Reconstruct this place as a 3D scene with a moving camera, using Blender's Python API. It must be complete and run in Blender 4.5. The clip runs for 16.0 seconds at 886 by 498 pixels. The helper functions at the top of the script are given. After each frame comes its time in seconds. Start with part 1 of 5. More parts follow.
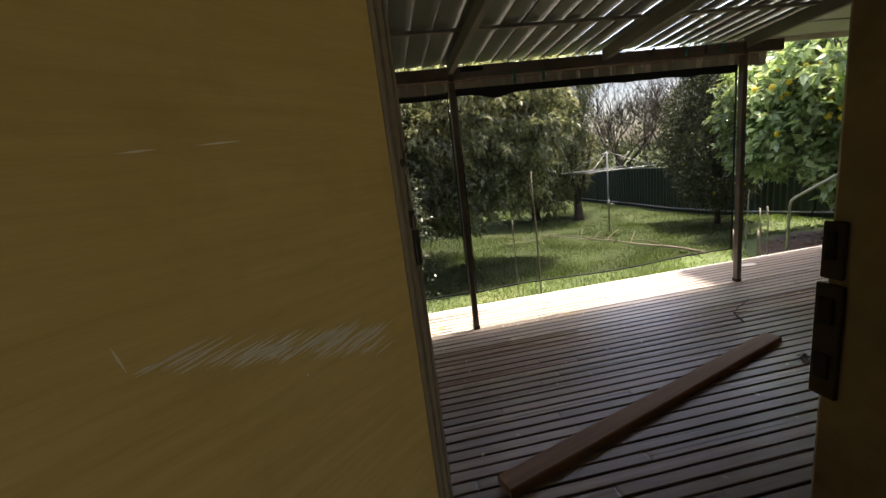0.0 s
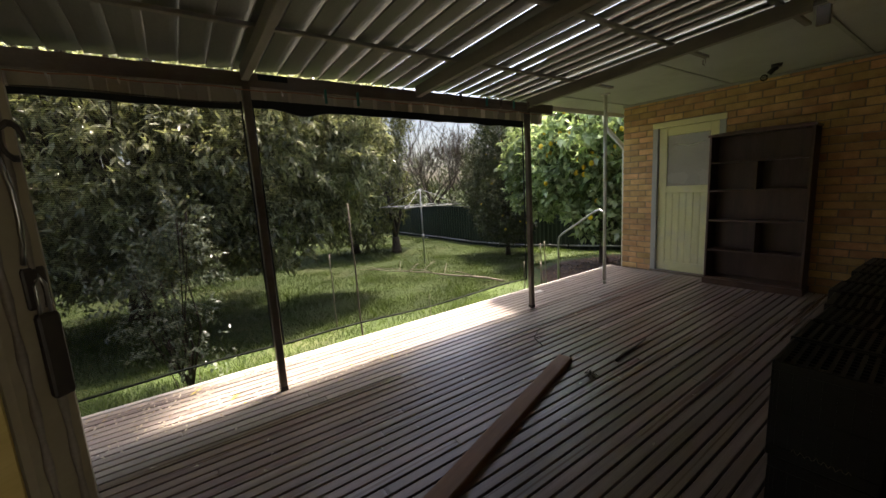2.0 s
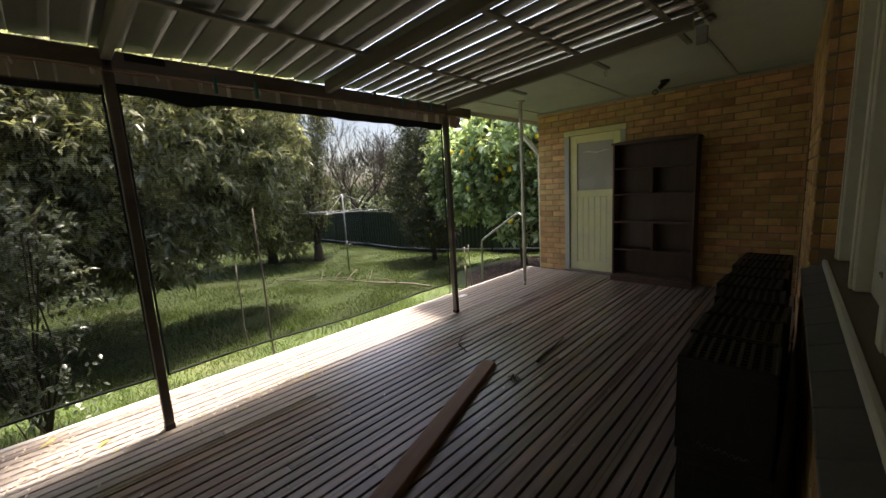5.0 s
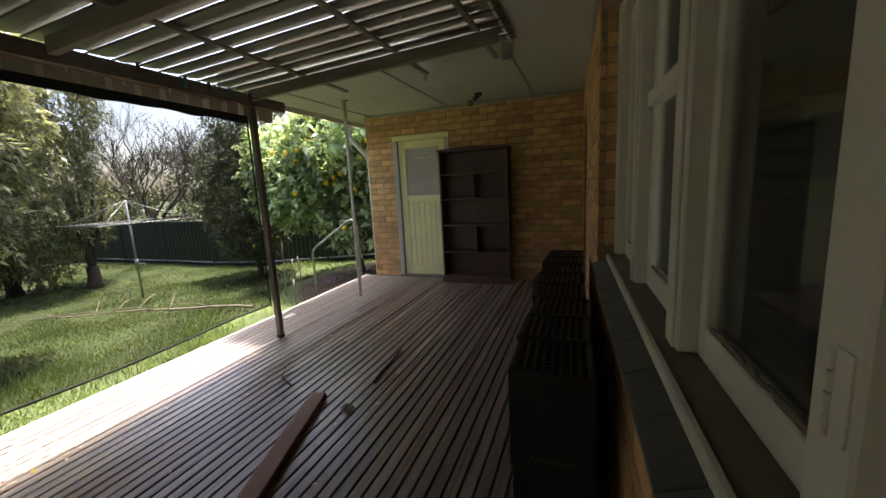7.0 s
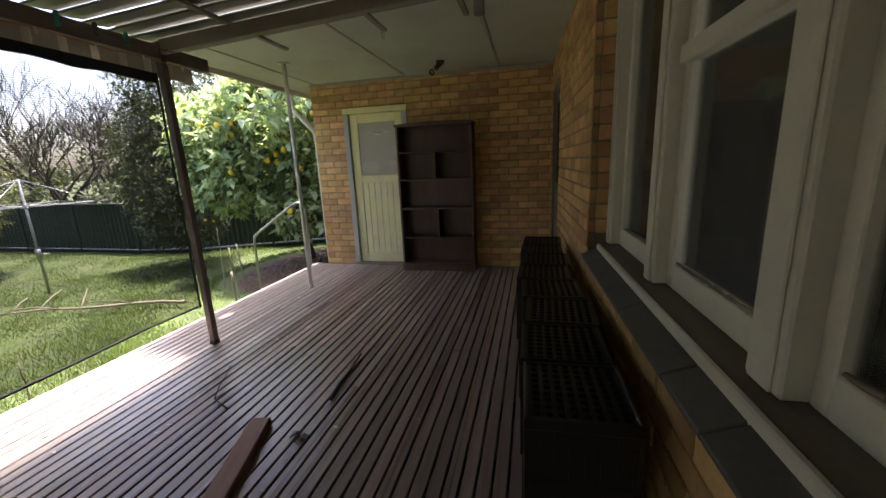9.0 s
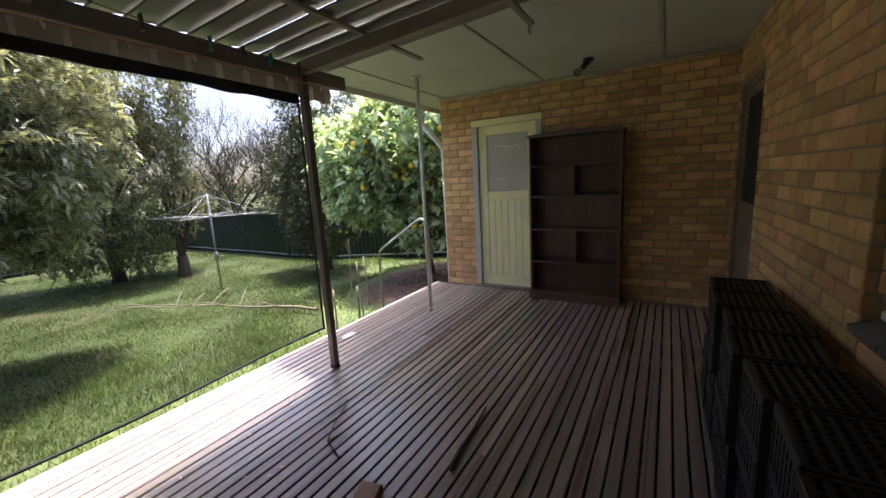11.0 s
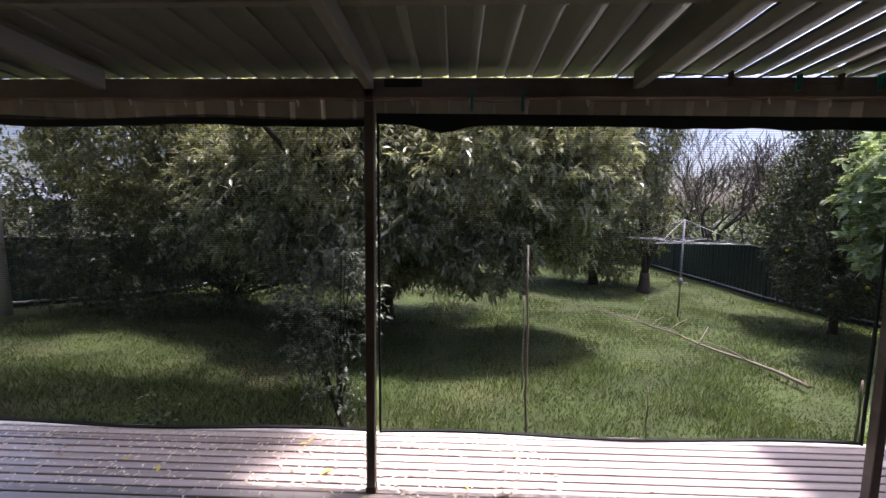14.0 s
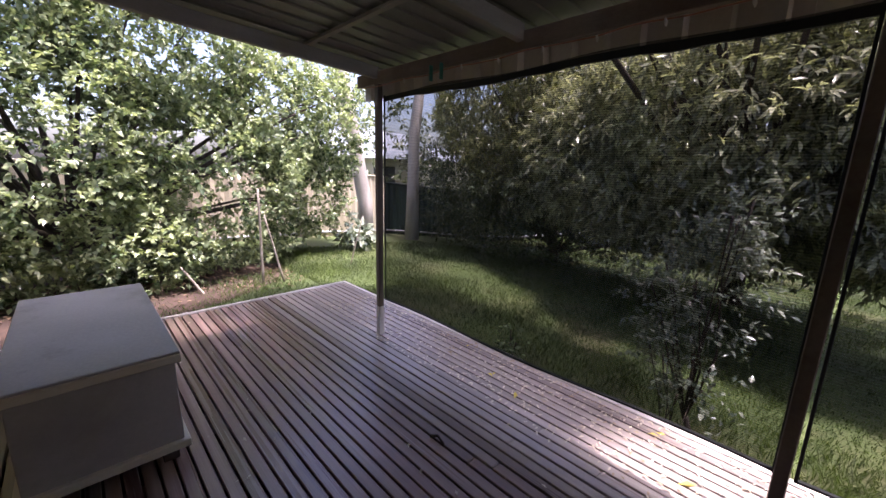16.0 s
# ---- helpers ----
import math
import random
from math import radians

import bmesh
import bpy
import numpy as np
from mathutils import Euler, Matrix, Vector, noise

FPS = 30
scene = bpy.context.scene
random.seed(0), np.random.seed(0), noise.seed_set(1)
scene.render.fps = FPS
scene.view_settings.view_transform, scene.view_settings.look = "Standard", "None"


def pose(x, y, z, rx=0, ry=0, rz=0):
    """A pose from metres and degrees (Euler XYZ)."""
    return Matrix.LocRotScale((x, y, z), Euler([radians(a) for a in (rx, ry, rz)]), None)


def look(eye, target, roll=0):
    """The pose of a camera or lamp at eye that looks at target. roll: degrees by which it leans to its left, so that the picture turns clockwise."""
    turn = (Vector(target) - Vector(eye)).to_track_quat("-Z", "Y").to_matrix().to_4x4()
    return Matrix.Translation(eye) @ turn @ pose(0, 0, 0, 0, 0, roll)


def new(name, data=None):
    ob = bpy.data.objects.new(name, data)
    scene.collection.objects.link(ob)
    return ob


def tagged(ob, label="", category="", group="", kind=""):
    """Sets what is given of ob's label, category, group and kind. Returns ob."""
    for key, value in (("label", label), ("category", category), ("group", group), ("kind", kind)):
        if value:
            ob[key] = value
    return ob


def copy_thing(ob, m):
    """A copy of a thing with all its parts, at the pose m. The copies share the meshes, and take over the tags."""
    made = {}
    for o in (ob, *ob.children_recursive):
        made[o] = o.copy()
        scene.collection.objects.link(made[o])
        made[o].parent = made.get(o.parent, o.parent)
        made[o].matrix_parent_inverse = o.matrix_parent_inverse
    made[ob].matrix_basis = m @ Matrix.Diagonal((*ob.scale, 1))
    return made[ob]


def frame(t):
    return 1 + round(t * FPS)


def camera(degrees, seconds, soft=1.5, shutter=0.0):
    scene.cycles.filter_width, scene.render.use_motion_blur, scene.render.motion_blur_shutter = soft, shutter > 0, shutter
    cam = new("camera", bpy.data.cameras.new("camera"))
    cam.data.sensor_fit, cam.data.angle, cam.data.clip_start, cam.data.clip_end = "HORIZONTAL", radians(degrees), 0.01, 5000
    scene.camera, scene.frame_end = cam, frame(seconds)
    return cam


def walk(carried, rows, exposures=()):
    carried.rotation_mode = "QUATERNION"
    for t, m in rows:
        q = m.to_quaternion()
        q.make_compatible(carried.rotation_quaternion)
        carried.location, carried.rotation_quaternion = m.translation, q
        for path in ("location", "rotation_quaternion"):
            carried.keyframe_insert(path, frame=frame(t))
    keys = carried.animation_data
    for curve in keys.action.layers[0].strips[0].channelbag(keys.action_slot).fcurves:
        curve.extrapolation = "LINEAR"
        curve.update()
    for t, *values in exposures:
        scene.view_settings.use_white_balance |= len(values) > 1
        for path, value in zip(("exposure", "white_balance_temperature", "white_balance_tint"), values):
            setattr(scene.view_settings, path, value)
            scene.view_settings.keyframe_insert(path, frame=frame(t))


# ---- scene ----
cam = camera(98.3, 16.0)
PATH = [
    (0, (-5.944, -3.627, 1.455), (-5.679, -1.685, 1.056), -7.1),
    (0.5, (-5.886, -3.512, 1.414), (-5.424, -1.613, 0.989), -6.5),
    (1, (-5.832, -3.396, 1.422), (-5.229, -1.539, 0.988), -6.6),
    (1.5, (-5.797, -3.33, 1.422), (-4.884, -1.588, 1.058), -5.7),
    (2, (-5.79, -3.3, 1.429), (-4.66, -1.681, 1.11), -3.5),
    (2.5, (-5.775, -3.273, 1.442), (-4.492, -1.766, 1.153), -2.3),
    (3, (-5.758, -3.271, 1.444), (-4.412, -1.813, 1.19), -1.9),
    (3.2, (-5.753, -3.274, 1.437), (-4.396, -1.823, 1.203), -1.2),
    (5.3, (-5.616, -3.207, 1.398), (-4.168, -1.874, 1.041), -4.5),
    (5.5, (-5.604, -3.186, 1.411), (-4.024, -2.013, 1.056), -3.7),
    (6, (-5.535, -3.169, 1.421), (-3.772, -2.305, 1.041), 1.2),
    (6.5, (-5.443, -3.18, 1.415), (-3.704, -2.275, 1.021), -0.4),
    (7, (-5.328, -3.149, 1.384), (-3.479, -2.46, 1.054), -3.0),
    (7.5, (-5.242, -3.083, 1.385), (-3.286, -2.833, 1.051), 0.1),
    (8, (-5.178, -2.991, 1.38), (-3.249, -2.608, 1.013), -1.3),
    (8.2, (-5.156, -2.978, 1.373), (-3.242, -2.573, 0.96), -1.6),
    (10.3, (-4.675, -2.726, 1.392), (-2.799, -2.147, 1.008), -3.7),
    (10.5, (-4.669, -2.681, 1.396), (-2.828, -2.003, 1.006), -3.5),
    (11, (-4.548, -2.618, 1.42), (-2.853, -1.615, 1.069), -3.2),
    (11.5, (-4.438, -2.63, 1.489), (-2.84, -1.444, 1.292), -0.4),
    (12, (-4.45, -2.61, 1.529), (-2.919, -1.332, 1.386), -0.8),
    (12.5, (-4.568, -2.511, 1.555), (-3.416, -0.884, 1.395), -0.7),
    (13, (-4.679, -2.44, 1.573), (-4.04, -0.553, 1.404), 0.8),
    (13.5, (-4.759, -2.404, 1.585), (-4.487, -0.43, 1.409), 1.4),
    (14, (-4.822, -2.398, 1.592), (-4.887, -0.41, 1.389), 0.5),
    (14.5, (-4.892, -2.398, 1.592), (-5.401, -0.486, 1.298), -0.8),
    (15, (-4.983, -2.401, 1.57), (-5.912, -0.665, 1.219), -1.1),
    (15.5, (-5.133, -2.328, 1.527), (-6.276, -0.743, 1.102), 1.0),
    (16, (-5.286, -2.272, 1.514), (-6.694, -0.914, 1.098), 1.5),
]
EXPOSURE = [(0, 2.0, 7200, 16), (3.2, 1.85, 7100, 16), (6, 1.95, 7000, 15), (8, 2.5, 6800, 20), (11, 2.4, 6400, 22), (13.5, 1.85, 6100, 28), (16, 1.88, 6150, 36)]
walk(cam, [(t, look(eye, target, roll)) for t, eye, target, roll in PATH], EXPOSURE)

# ---- world, sun ----
SUN = Vector((0.24, 0.10, 1.0)).normalized()
world = bpy.data.worlds.new("sky")
scene.world = world
world.use_nodes = True
wn = world.node_tree
sky = wn.nodes.new("ShaderNodeTexSky")
sky.sky_type, sky.sun_disc = "NISHITA", False
sky.sun_elevation, sky.sun_rotation = math.asin(SUN.z), math.atan2(SUN.x, SUN.y)
sky.air_density, sky.dust_density = 1.0, 4.0
wn.links.new(sky.outputs[0], wn.nodes["Background"].inputs[0])
wn.nodes["Background"].inputs[1].default_value = 0.15
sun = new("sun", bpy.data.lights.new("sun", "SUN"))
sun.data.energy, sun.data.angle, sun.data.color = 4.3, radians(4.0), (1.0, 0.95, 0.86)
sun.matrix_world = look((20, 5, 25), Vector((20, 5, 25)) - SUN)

# added fill lamp behind the walker, at an unseen made-up opening, brightens the door
door_fill = new("door_fill_light", bpy.data.lights.new("door_fill_light", "AREA"))
door_fill.data.shape, door_fill.data.size, door_fill.data.size_y = "RECTANGLE", 1.3, 1.5
door_fill.data.energy, door_fill.data.color = 3.0, (1.0, 0.95, 0.84)
door_fill.matrix_world = look((-4.6, -7.24, 1.4), (-6.1, -3.2, 1.5))

# ---- materials ----


def surface(name, c1, c2, scale=3.0, rough=0.7, metal=0.0, bump=0.15, fine=60.0, stretch=(1, 1, 1), vary=0.0, island=False, coat=0.0, stain=None, alpha=1.0, spec=0.5):
    """A surface with broad mottling, fine grain, relief and a difference from piece to piece."""
    m = bpy.data.materials.new(name)
    m.use_nodes = True
    n, l = m.node_tree.nodes, m.node_tree.links
    b = n["Principled BSDF"]
    tc = n.new("ShaderNodeTexCoord")
    info = n.new("ShaderNodeObjectInfo")
    off = n.new("ShaderNodeVectorMath"); off.operation = "MULTIPLY_ADD"
    l.new(tc.outputs["Object"], off.inputs[0])
    off.inputs[1].default_value = stretch
    shift = n.new("ShaderNodeMath"); shift.operation = "MULTIPLY"
    l.new(info.outputs["Random"], shift.inputs[0]); shift.inputs[1].default_value = 37.0
    l.new(shift.outputs[0], off.inputs[2])
    big = n.new("ShaderNodeTexNoise"); big.inputs["Scale"].default_value = scale; big.inputs["Detail"].default_value = 5
    small = n.new("ShaderNodeTexNoise"); small.inputs["Scale"].default_value = fine; small.inputs["Detail"].default_value = 4
    for q in (big, small):
        l.new(off.outputs[0], q.inputs["Vector"])
    add = n.new("ShaderNodeMath"); add.operation = "MULTIPLY_ADD"
    l.new(small.outputs[0], add.inputs[0]); add.inputs[1].default_value = 0.45
    l.new(big.outputs[0], add.inputs[2])
    ramp = n.new("ShaderNodeValToRGB")
    ramp.color_ramp.elements[0].position, ramp.color_ramp.elements[1].position = 0.45, 0.98
    ramp.color_ramp.elements[0].color, ramp.color_ramp.elements[1].color = (*c1, 1), (*c2, 1)
    l.new(add.outputs[0], ramp.inputs[0])
    col = ramp.outputs[0]
    if stain:
        st = n.new("ShaderNodeTexNoise"); st.inputs["Scale"].default_value = scale * 0.6; st.inputs["Detail"].default_value = 8; st.inputs["Roughness"].default_value = 0.7
        l.new(tc.outputs["Object"], st.inputs["Vector"])
        sr = n.new("ShaderNodeValToRGB"); sr.color_ramp.elements[0].position, sr.color_ramp.elements[1].position = 0.52, 0.72
        l.new(st.outputs[0], sr.inputs[0])
        mx = n.new("ShaderNodeMixRGB"); mx.inputs[2].default_value = (*stain, 1)
        l.new(sr.outputs[0], mx.inputs[0]); l.new(col, mx.inputs[1])
        col = mx.outputs[0]
    if vary:
        hs = n.new("ShaderNodeHueSaturation")
        src = info.outputs["Random"]
        if island:
            src = n.new("ShaderNodeNewGeometry").outputs["Random Per Island"]
        mr = n.new("ShaderNodeMapRange"); mr.inputs[3].default_value, mr.inputs[4].default_value = 1 - vary, 1 + vary
        l.new(src, mr.inputs[0]); l.new(mr.outputs[0], hs.inputs["Value"])
        m2 = n.new("ShaderNodeMath"); m2.operation = "MULTIPLY"; m2.inputs[1].default_value = 7.31
        fr = n.new("ShaderNodeMath"); fr.operation = "FRACT"
        l.new(src, m2.inputs[0]); l.new(m2.outputs[0], fr.inputs[0])
        mh = n.new("ShaderNodeMapRange"); mh.inputs[3].default_value, mh.inputs[4].default_value = 0.5 - vary * 0.06, 0.5 + vary * 0.06
        l.new(fr.outputs[0], mh.inputs[0]); l.new(mh.outputs[0], hs.inputs["Hue"])
        l.new(col, hs.inputs["Color"])
        col = hs.outputs[0]
    l.new(col, b.inputs["Base Color"])
    b.inputs["Metallic"].default_value = metal
    b.inputs["Specular IOR Level"].default_value = spec
    rr = n.new("ShaderNodeMapRange"); rr.inputs[3].default_value, rr.inputs[4].default_value = max(0.05, rough - 0.12), min(1, rough + 0.12)
    l.new(big.outputs[0], rr.inputs[0]); l.new(rr.outputs[0], b.inputs["Roughness"])
    b.inputs["Coat Weight"].default_value = coat
    if bump:
        bp = n.new("ShaderNodeBump"); bp.inputs["Strength"].default_value = bump; bp.inputs["Distance"].default_value = 0.004
        l.new(add.outputs[0], bp.inputs["Height"]); l.new(bp.outputs[0], b.inputs["Normal"])
    return m


def leaf_surface(name, c1, c2, shine=0.35, through_light=0.35):
    """Leaves: a different green on every leaf, a waxy face, light passing through."""
    m = bpy.data.materials.new(name)
    m.use_nodes = True
    n, l = m.node_tree.nodes, m.node_tree.links
    b = n["Principled BSDF"]
    geo = n.new("ShaderNodeNewGeometry")
    ramp = n.new("ShaderNodeValToRGB")
    ramp.color_ramp.elements[0].color, ramp.color_ramp.elements[1].color = (*c1, 1), (*c2, 1)
    tc = n.new("ShaderNodeTexCoord")
    clump = n.new("ShaderNodeTexNoise"); clump.inputs["Scale"].default_value = 1.7; clump.inputs["Detail"].default_value = 3
    l.new(tc.outputs["Object"], clump.inputs["Vector"])
    cm = n.new("ShaderNodeMapRange"); cm.inputs[1].default_value, cm.inputs[2].default_value = 0.3, 0.7
    cm.inputs[3].default_value, cm.inputs[4].default_value = -0.3, 0.45
    l.new(clump.outputs[0], cm.inputs[0])
    both = n.new("ShaderNodeMath"); both.operation = "MULTIPLY_ADD"; both.inputs[1].default_value = 0.85
    l.new(geo.outputs["Random Per Island"], both.inputs[0]); l.new(cm.outputs[0], both.inputs[2])
    l.new(both.outputs[0], ramp.inputs[0])
    l.new(ramp.outputs[0], b.inputs["Base Color"])
    b.inputs["Roughness"].default_value = shine
    tr = n.new("ShaderNodeBsdfTranslucent")
    bright = n.new("ShaderNodeMixRGB"); bright.blend_type = "MULTIPLY"; bright.inputs[0].default_value = 1
    l.new(ramp.outputs[0], bright.inputs[1]); bright.inputs[2].default_value = (1.35, 1.4, 0.85, 1)
    l.new(bright.outputs[0], tr.inputs[0])
    mix = n.new("ShaderNodeMixShader"); mix.inputs[0].default_value = through_light
    l.new(b.outputs[0], mix.inputs[1]); l.new(tr.outputs[0], mix.inputs[2])
    l.new(mix.outputs[0], n["Material Output"].inputs[0])
    return m


def cloth_surface(name, cover):
    """Woven shade cloth: dark threads with open holes between them."""
    m = bpy.data.materials.new(name)
    m.use_nodes = True
    n, l = m.node_tree.nodes, m.node_tree.links
    b = n["Principled BSDF"]
    b.inputs["Base Color"].default_value = (0.028, 0.034, 0.034, 1)
    b.inputs["Roughness"].default_value = 0.8
    tc = n.new("ShaderNodeTexCoord")
    wv = n.new("ShaderNodeTexWave"); wv.bands_direction = "Z"; wv.inputs["Scale"].default_value = 28; wv.inputs["Distortion"].default_value = 0.6; wv.inputs["Detail Scale"].default_value = 0.4
    l.new(tc.outputs["Object"], wv.inputs["Vector"])
    ns = n.new("ShaderNodeTexNoise"); ns.inputs["Scale"].default_value = 1.3
    l.new(tc.outputs["Object"], ns.inputs["Vector"])
    a = n.new("ShaderNodeMath"); a.operation = "MULTIPLY_ADD"; a.inputs[1].default_value = 0.16; a.inputs[2].default_value = cover
    l.new(wv.outputs["Fac"], a.inputs[0])
    a2 = n.new("ShaderNodeMath"); a2.operation = "MULTIPLY_ADD"; a2.inputs[1].default_value = 0.16
    l.new(ns.outputs[0], a2.inputs[0]); l.new(a.outputs[0], a2.inputs[2])
    tr = n.new("ShaderNodeBsdfTransparent")
    mix = n.new("ShaderNodeMixShader")
    l.new(a2.outputs[0], mix.inputs[0]); l.new(tr.outputs[0], mix.inputs[1]); l.new(b.outputs[0], mix.inputs[2])
    l.new(mix.outputs[0], n["Material Output"].inputs[0])
    return m


def glass_surface(name, tint=(0.9, 0.93, 0.92), rough=0.02, share=0.9):
    """A dusty pane: clear glass that also mirrors."""
    m = bpy.data.materials.new(name)
    m.use_nodes = True
    n, l = m.node_tree.nodes, m.node_tree.links
    gl = n.new("ShaderNodeBsdfGlossy"); gl.inputs["Roughness"].default_value = rough
    tr = n.new("ShaderNodeBsdfTransparent"); tr.inputs[0].default_value = (*tint, 1)
    fr = n.new("ShaderNodeFresnel"); fr.inputs[0].default_value = 1.5
    mix = n.new("ShaderNodeMixShader")
    l.new(fr.outputs[0], mix.inputs[0]); l.new(tr.outputs[0], mix.inputs[1]); l.new(gl.outputs[0], mix.inputs[2])
    df = n.new("ShaderNodeBsdfDiffuse"); df.inputs[0].default_value = (0.3, 0.29, 0.26, 1)
    m2 = n.new("ShaderNodeMixShader"); m2.inputs[0].default_value = 1 - share
    l.new(mix.outputs[0], m2.inputs[1]); l.new(df.outputs[0], m2.inputs[2])
    l.new(m2.outputs[0], n["Material Output"].inputs[0])
    return m


M_DECK = surface("weathered_deck_timber", (0.135, 0.080, 0.060), (0.33, 0.240, 0.195), 2.2, 0.30, bump=0.22, fine=30, stretch=(0.6, 9, 9), vary=0.28, stain=(0.115, 0.082, 0.066), spec=0.75)
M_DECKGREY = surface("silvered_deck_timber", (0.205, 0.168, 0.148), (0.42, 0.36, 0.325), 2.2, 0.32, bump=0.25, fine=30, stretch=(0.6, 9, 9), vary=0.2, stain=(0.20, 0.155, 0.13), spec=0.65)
M_EDGE = surface("painted_deck_edge", (0.42, 0.39, 0.35), (0.66, 0.64, 0.60), 3, 0.7, stretch=(0.5, 6, 6), bump=0.3)
M_PLANK = surface("old_hardwood", (0.20, 0.095, 0.05), (0.34, 0.18, 0.10), 2.5, 0.6, bump=0.35, fine=26, stretch=(0.7, 10, 10))
M_BRICK = surface("cream_brick", (0.48, 0.262, 0.108), (0.71, 0.455, 0.22), 7, 0.85, bump=0.5, fine=90, vary=0.24, stain=(0.34, 0.17, 0.085))
M_MORTAR = surface("mortar", (0.220, 0.171, 0.121), (0.363, 0.286, 0.209), 8, 0.9, bump=0.4)
M_CREAM = surface("cream_door_paint", (0.756, 0.704, 0.374), (0.850, 0.806, 0.449), 2.5, 0.45, bump=0.06, stain=(0.68, 0.64, 0.47))
M_WHITE = surface("old_white_paint", (0.60, 0.585, 0.51), (0.71, 0.69, 0.61), 3, 0.5, bump=0.12, stain=(0.55, 0.53, 0.45))
M_JAMB = surface("brown_jamb_paint", (0.24, 0.20, 0.13), (0.40, 0.345, 0.24), 5, 0.6, bump=0.2, stain=(0.14, 0.10, 0.06))
M_GREYTRIM = surface("grey_frame_paint", (0.38, 0.38, 0.36), (0.48, 0.48, 0.45), 3, 0.5, bump=0.1)
M_SOFFIT = surface("soffit_paint", (0.44, 0.46, 0.41), (0.54, 0.56, 0.50), 1.2, 0.7, bump=0.05, stain=(0.38, 0.39, 0.34))
M_BATTEN = surface("soffit_cover_strip", (0.30, 0.31, 0.27), (0.42, 0.43, 0.38), 4, 0.6)
# cream sheet, with the shade of its underside put into the colour
M_SHEET = surface("shade_toned_roof_sheet", (0.12, 0.118, 0.094), (0.20, 0.195, 0.158), 1.6, 0.5, metal=0.0, bump=0.05, stretch=(3, 0.6, 1), vary=0.08, stain=(0.18, 0.165, 0.13))
M_VALANCE = surface("valance_sheet", (0.46, 0.42, 0.345), (0.62, 0.575, 0.485), 2.5, 0.6, bump=0.08)
M_BEAM = surface("aged_beam_paint", (0.13, 0.105, 0.08), (0.25, 0.21, 0.165), 2.5, 0.7, bump=0.3, stretch=(0.8, 5, 5), stain=(0.13, 0.08, 0.05))
M_RAFTER = surface("rafter_paint", (0.17, 0.155, 0.12), (0.27, 0.25, 0.195), 2.5, 0.65, bump=0.2, stretch=(4, 0.7, 4))
M_POST = surface("steel_post_paint", (0.12, 0.098, 0.076), (0.21, 0.175, 0.14), 4, 0.5, bump=0.1, stain=(0.09, 0.05, 0.03))
M_POSTFOOT = surface("bare_post_foot", (0.48, 0.46, 0.42), (0.64, 0.62, 0.57), 5, 0.5)
M_POLE = surface("pale_pole_paint", (0.56, 0.54, 0.46), (0.72, 0.70, 0.61), 4, 0.45, stain=(0.34, 0.26, 0.18))
M_GALV = surface("galvanised_pipe", (0.27, 0.28, 0.29), (0.42, 0.43, 0.44), 6, 0.42, metal=0.7)
M_SHELF = surface("dark_stained_pine", (0.060, 0.031, 0.021), (0.130, 0.068, 0.047), 2.5, 0.42, bump=0.12, stretch=(6, 6, 0.7), fine=24)
M_BLACK = surface("black_plastic", (0.006, 0.006, 0.0065), (0.016, 0.016, 0.017), 6, 0.45, bump=0.08, stain=(0.022, 0.02, 0.018))
M_RED = surface("red_plastic", (0.42, 0.03, 0.03), (0.6, 0.06, 0.05), 6, 0.4)
M_IRON = surface("dark_iron", (0.018, 0.015, 0.012), (0.06, 0.045, 0.035), 12, 0.55, metal=0.3)
M_STEEL = surface("worn_steel", (0.270, 0.258, 0.228), (0.372, 0.360, 0.324), 12, 0.3, metal=0.9)
M_YELLOW = surface("varnished_ply", (0.56, 0.40, 0.135), (0.68, 0.505, 0.19), 6, 0.2, bump=0.10, stretch=(0.7, 0.7, 9), fine=40, stain=(0.52, 0.37, 0.13))
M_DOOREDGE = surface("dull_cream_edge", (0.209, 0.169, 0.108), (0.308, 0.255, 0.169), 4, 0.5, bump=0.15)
M_SCRATCH = surface("bare_scuffed_wood", (0.74, 0.68, 0.52), (0.82, 0.78, 0.64), 9, 0.5)
M_BOX = surface("grey_cream_chest_paint", (0.40, 0.385, 0.34), (0.50, 0.48, 0.43), 2, 0.5, bump=0.08, stain=(0.34, 0.32, 0.27))
M_LID = surface("weathered_lid", (0.34, 0.325, 0.30), (0.52, 0.50, 0.47), 1.6, 0.5, bump=0.1, stain=(0.15, 0.13, 0.095))
M_LIDEDGE = surface("cream_lid_edge", (0.60, 0.56, 0.42), (0.70, 0.66, 0.52), 4, 0.5)
M_SILL = surface("grey_sill_tile", (0.093, 0.093, 0.090), (0.149, 0.146, 0.140), 4, 0.6, bump=0.2, vary=0.12)
M_SILLWOOD = surface("bare_sill_timber", (0.150, 0.124, 0.094), (0.232, 0.195, 0.150), 3, 0.7, stretch=(1, 6, 6), bump=0.3)
M_GLASS = glass_surface("dusty_glass", share=0.93)
M_FROST = surface("frosted_door_glass", (0.367, 0.335, 0.283), (0.449, 0.413, 0.351), 2, 0.25, bump=0.02)
M_BULB = glass_surface("bulb_glass", (0.95, 0.95, 0.93), 0.02, 0.8)
M_ROOM = surface("dim_room_wall", (0.40, 0.35, 0.27), (0.50, 0.45, 0.36), 2, 0.8)
M_CURTAIN = surface("brown_blind", (0.13, 0.085, 0.055), (0.20, 0.135, 0.09), 3, 0.8)
M_CLOTH = cloth_surface("shade_cloth", 0.43)
M_CLOTH_DENSE = cloth_surface("dense_shade_cloth", 0.55)
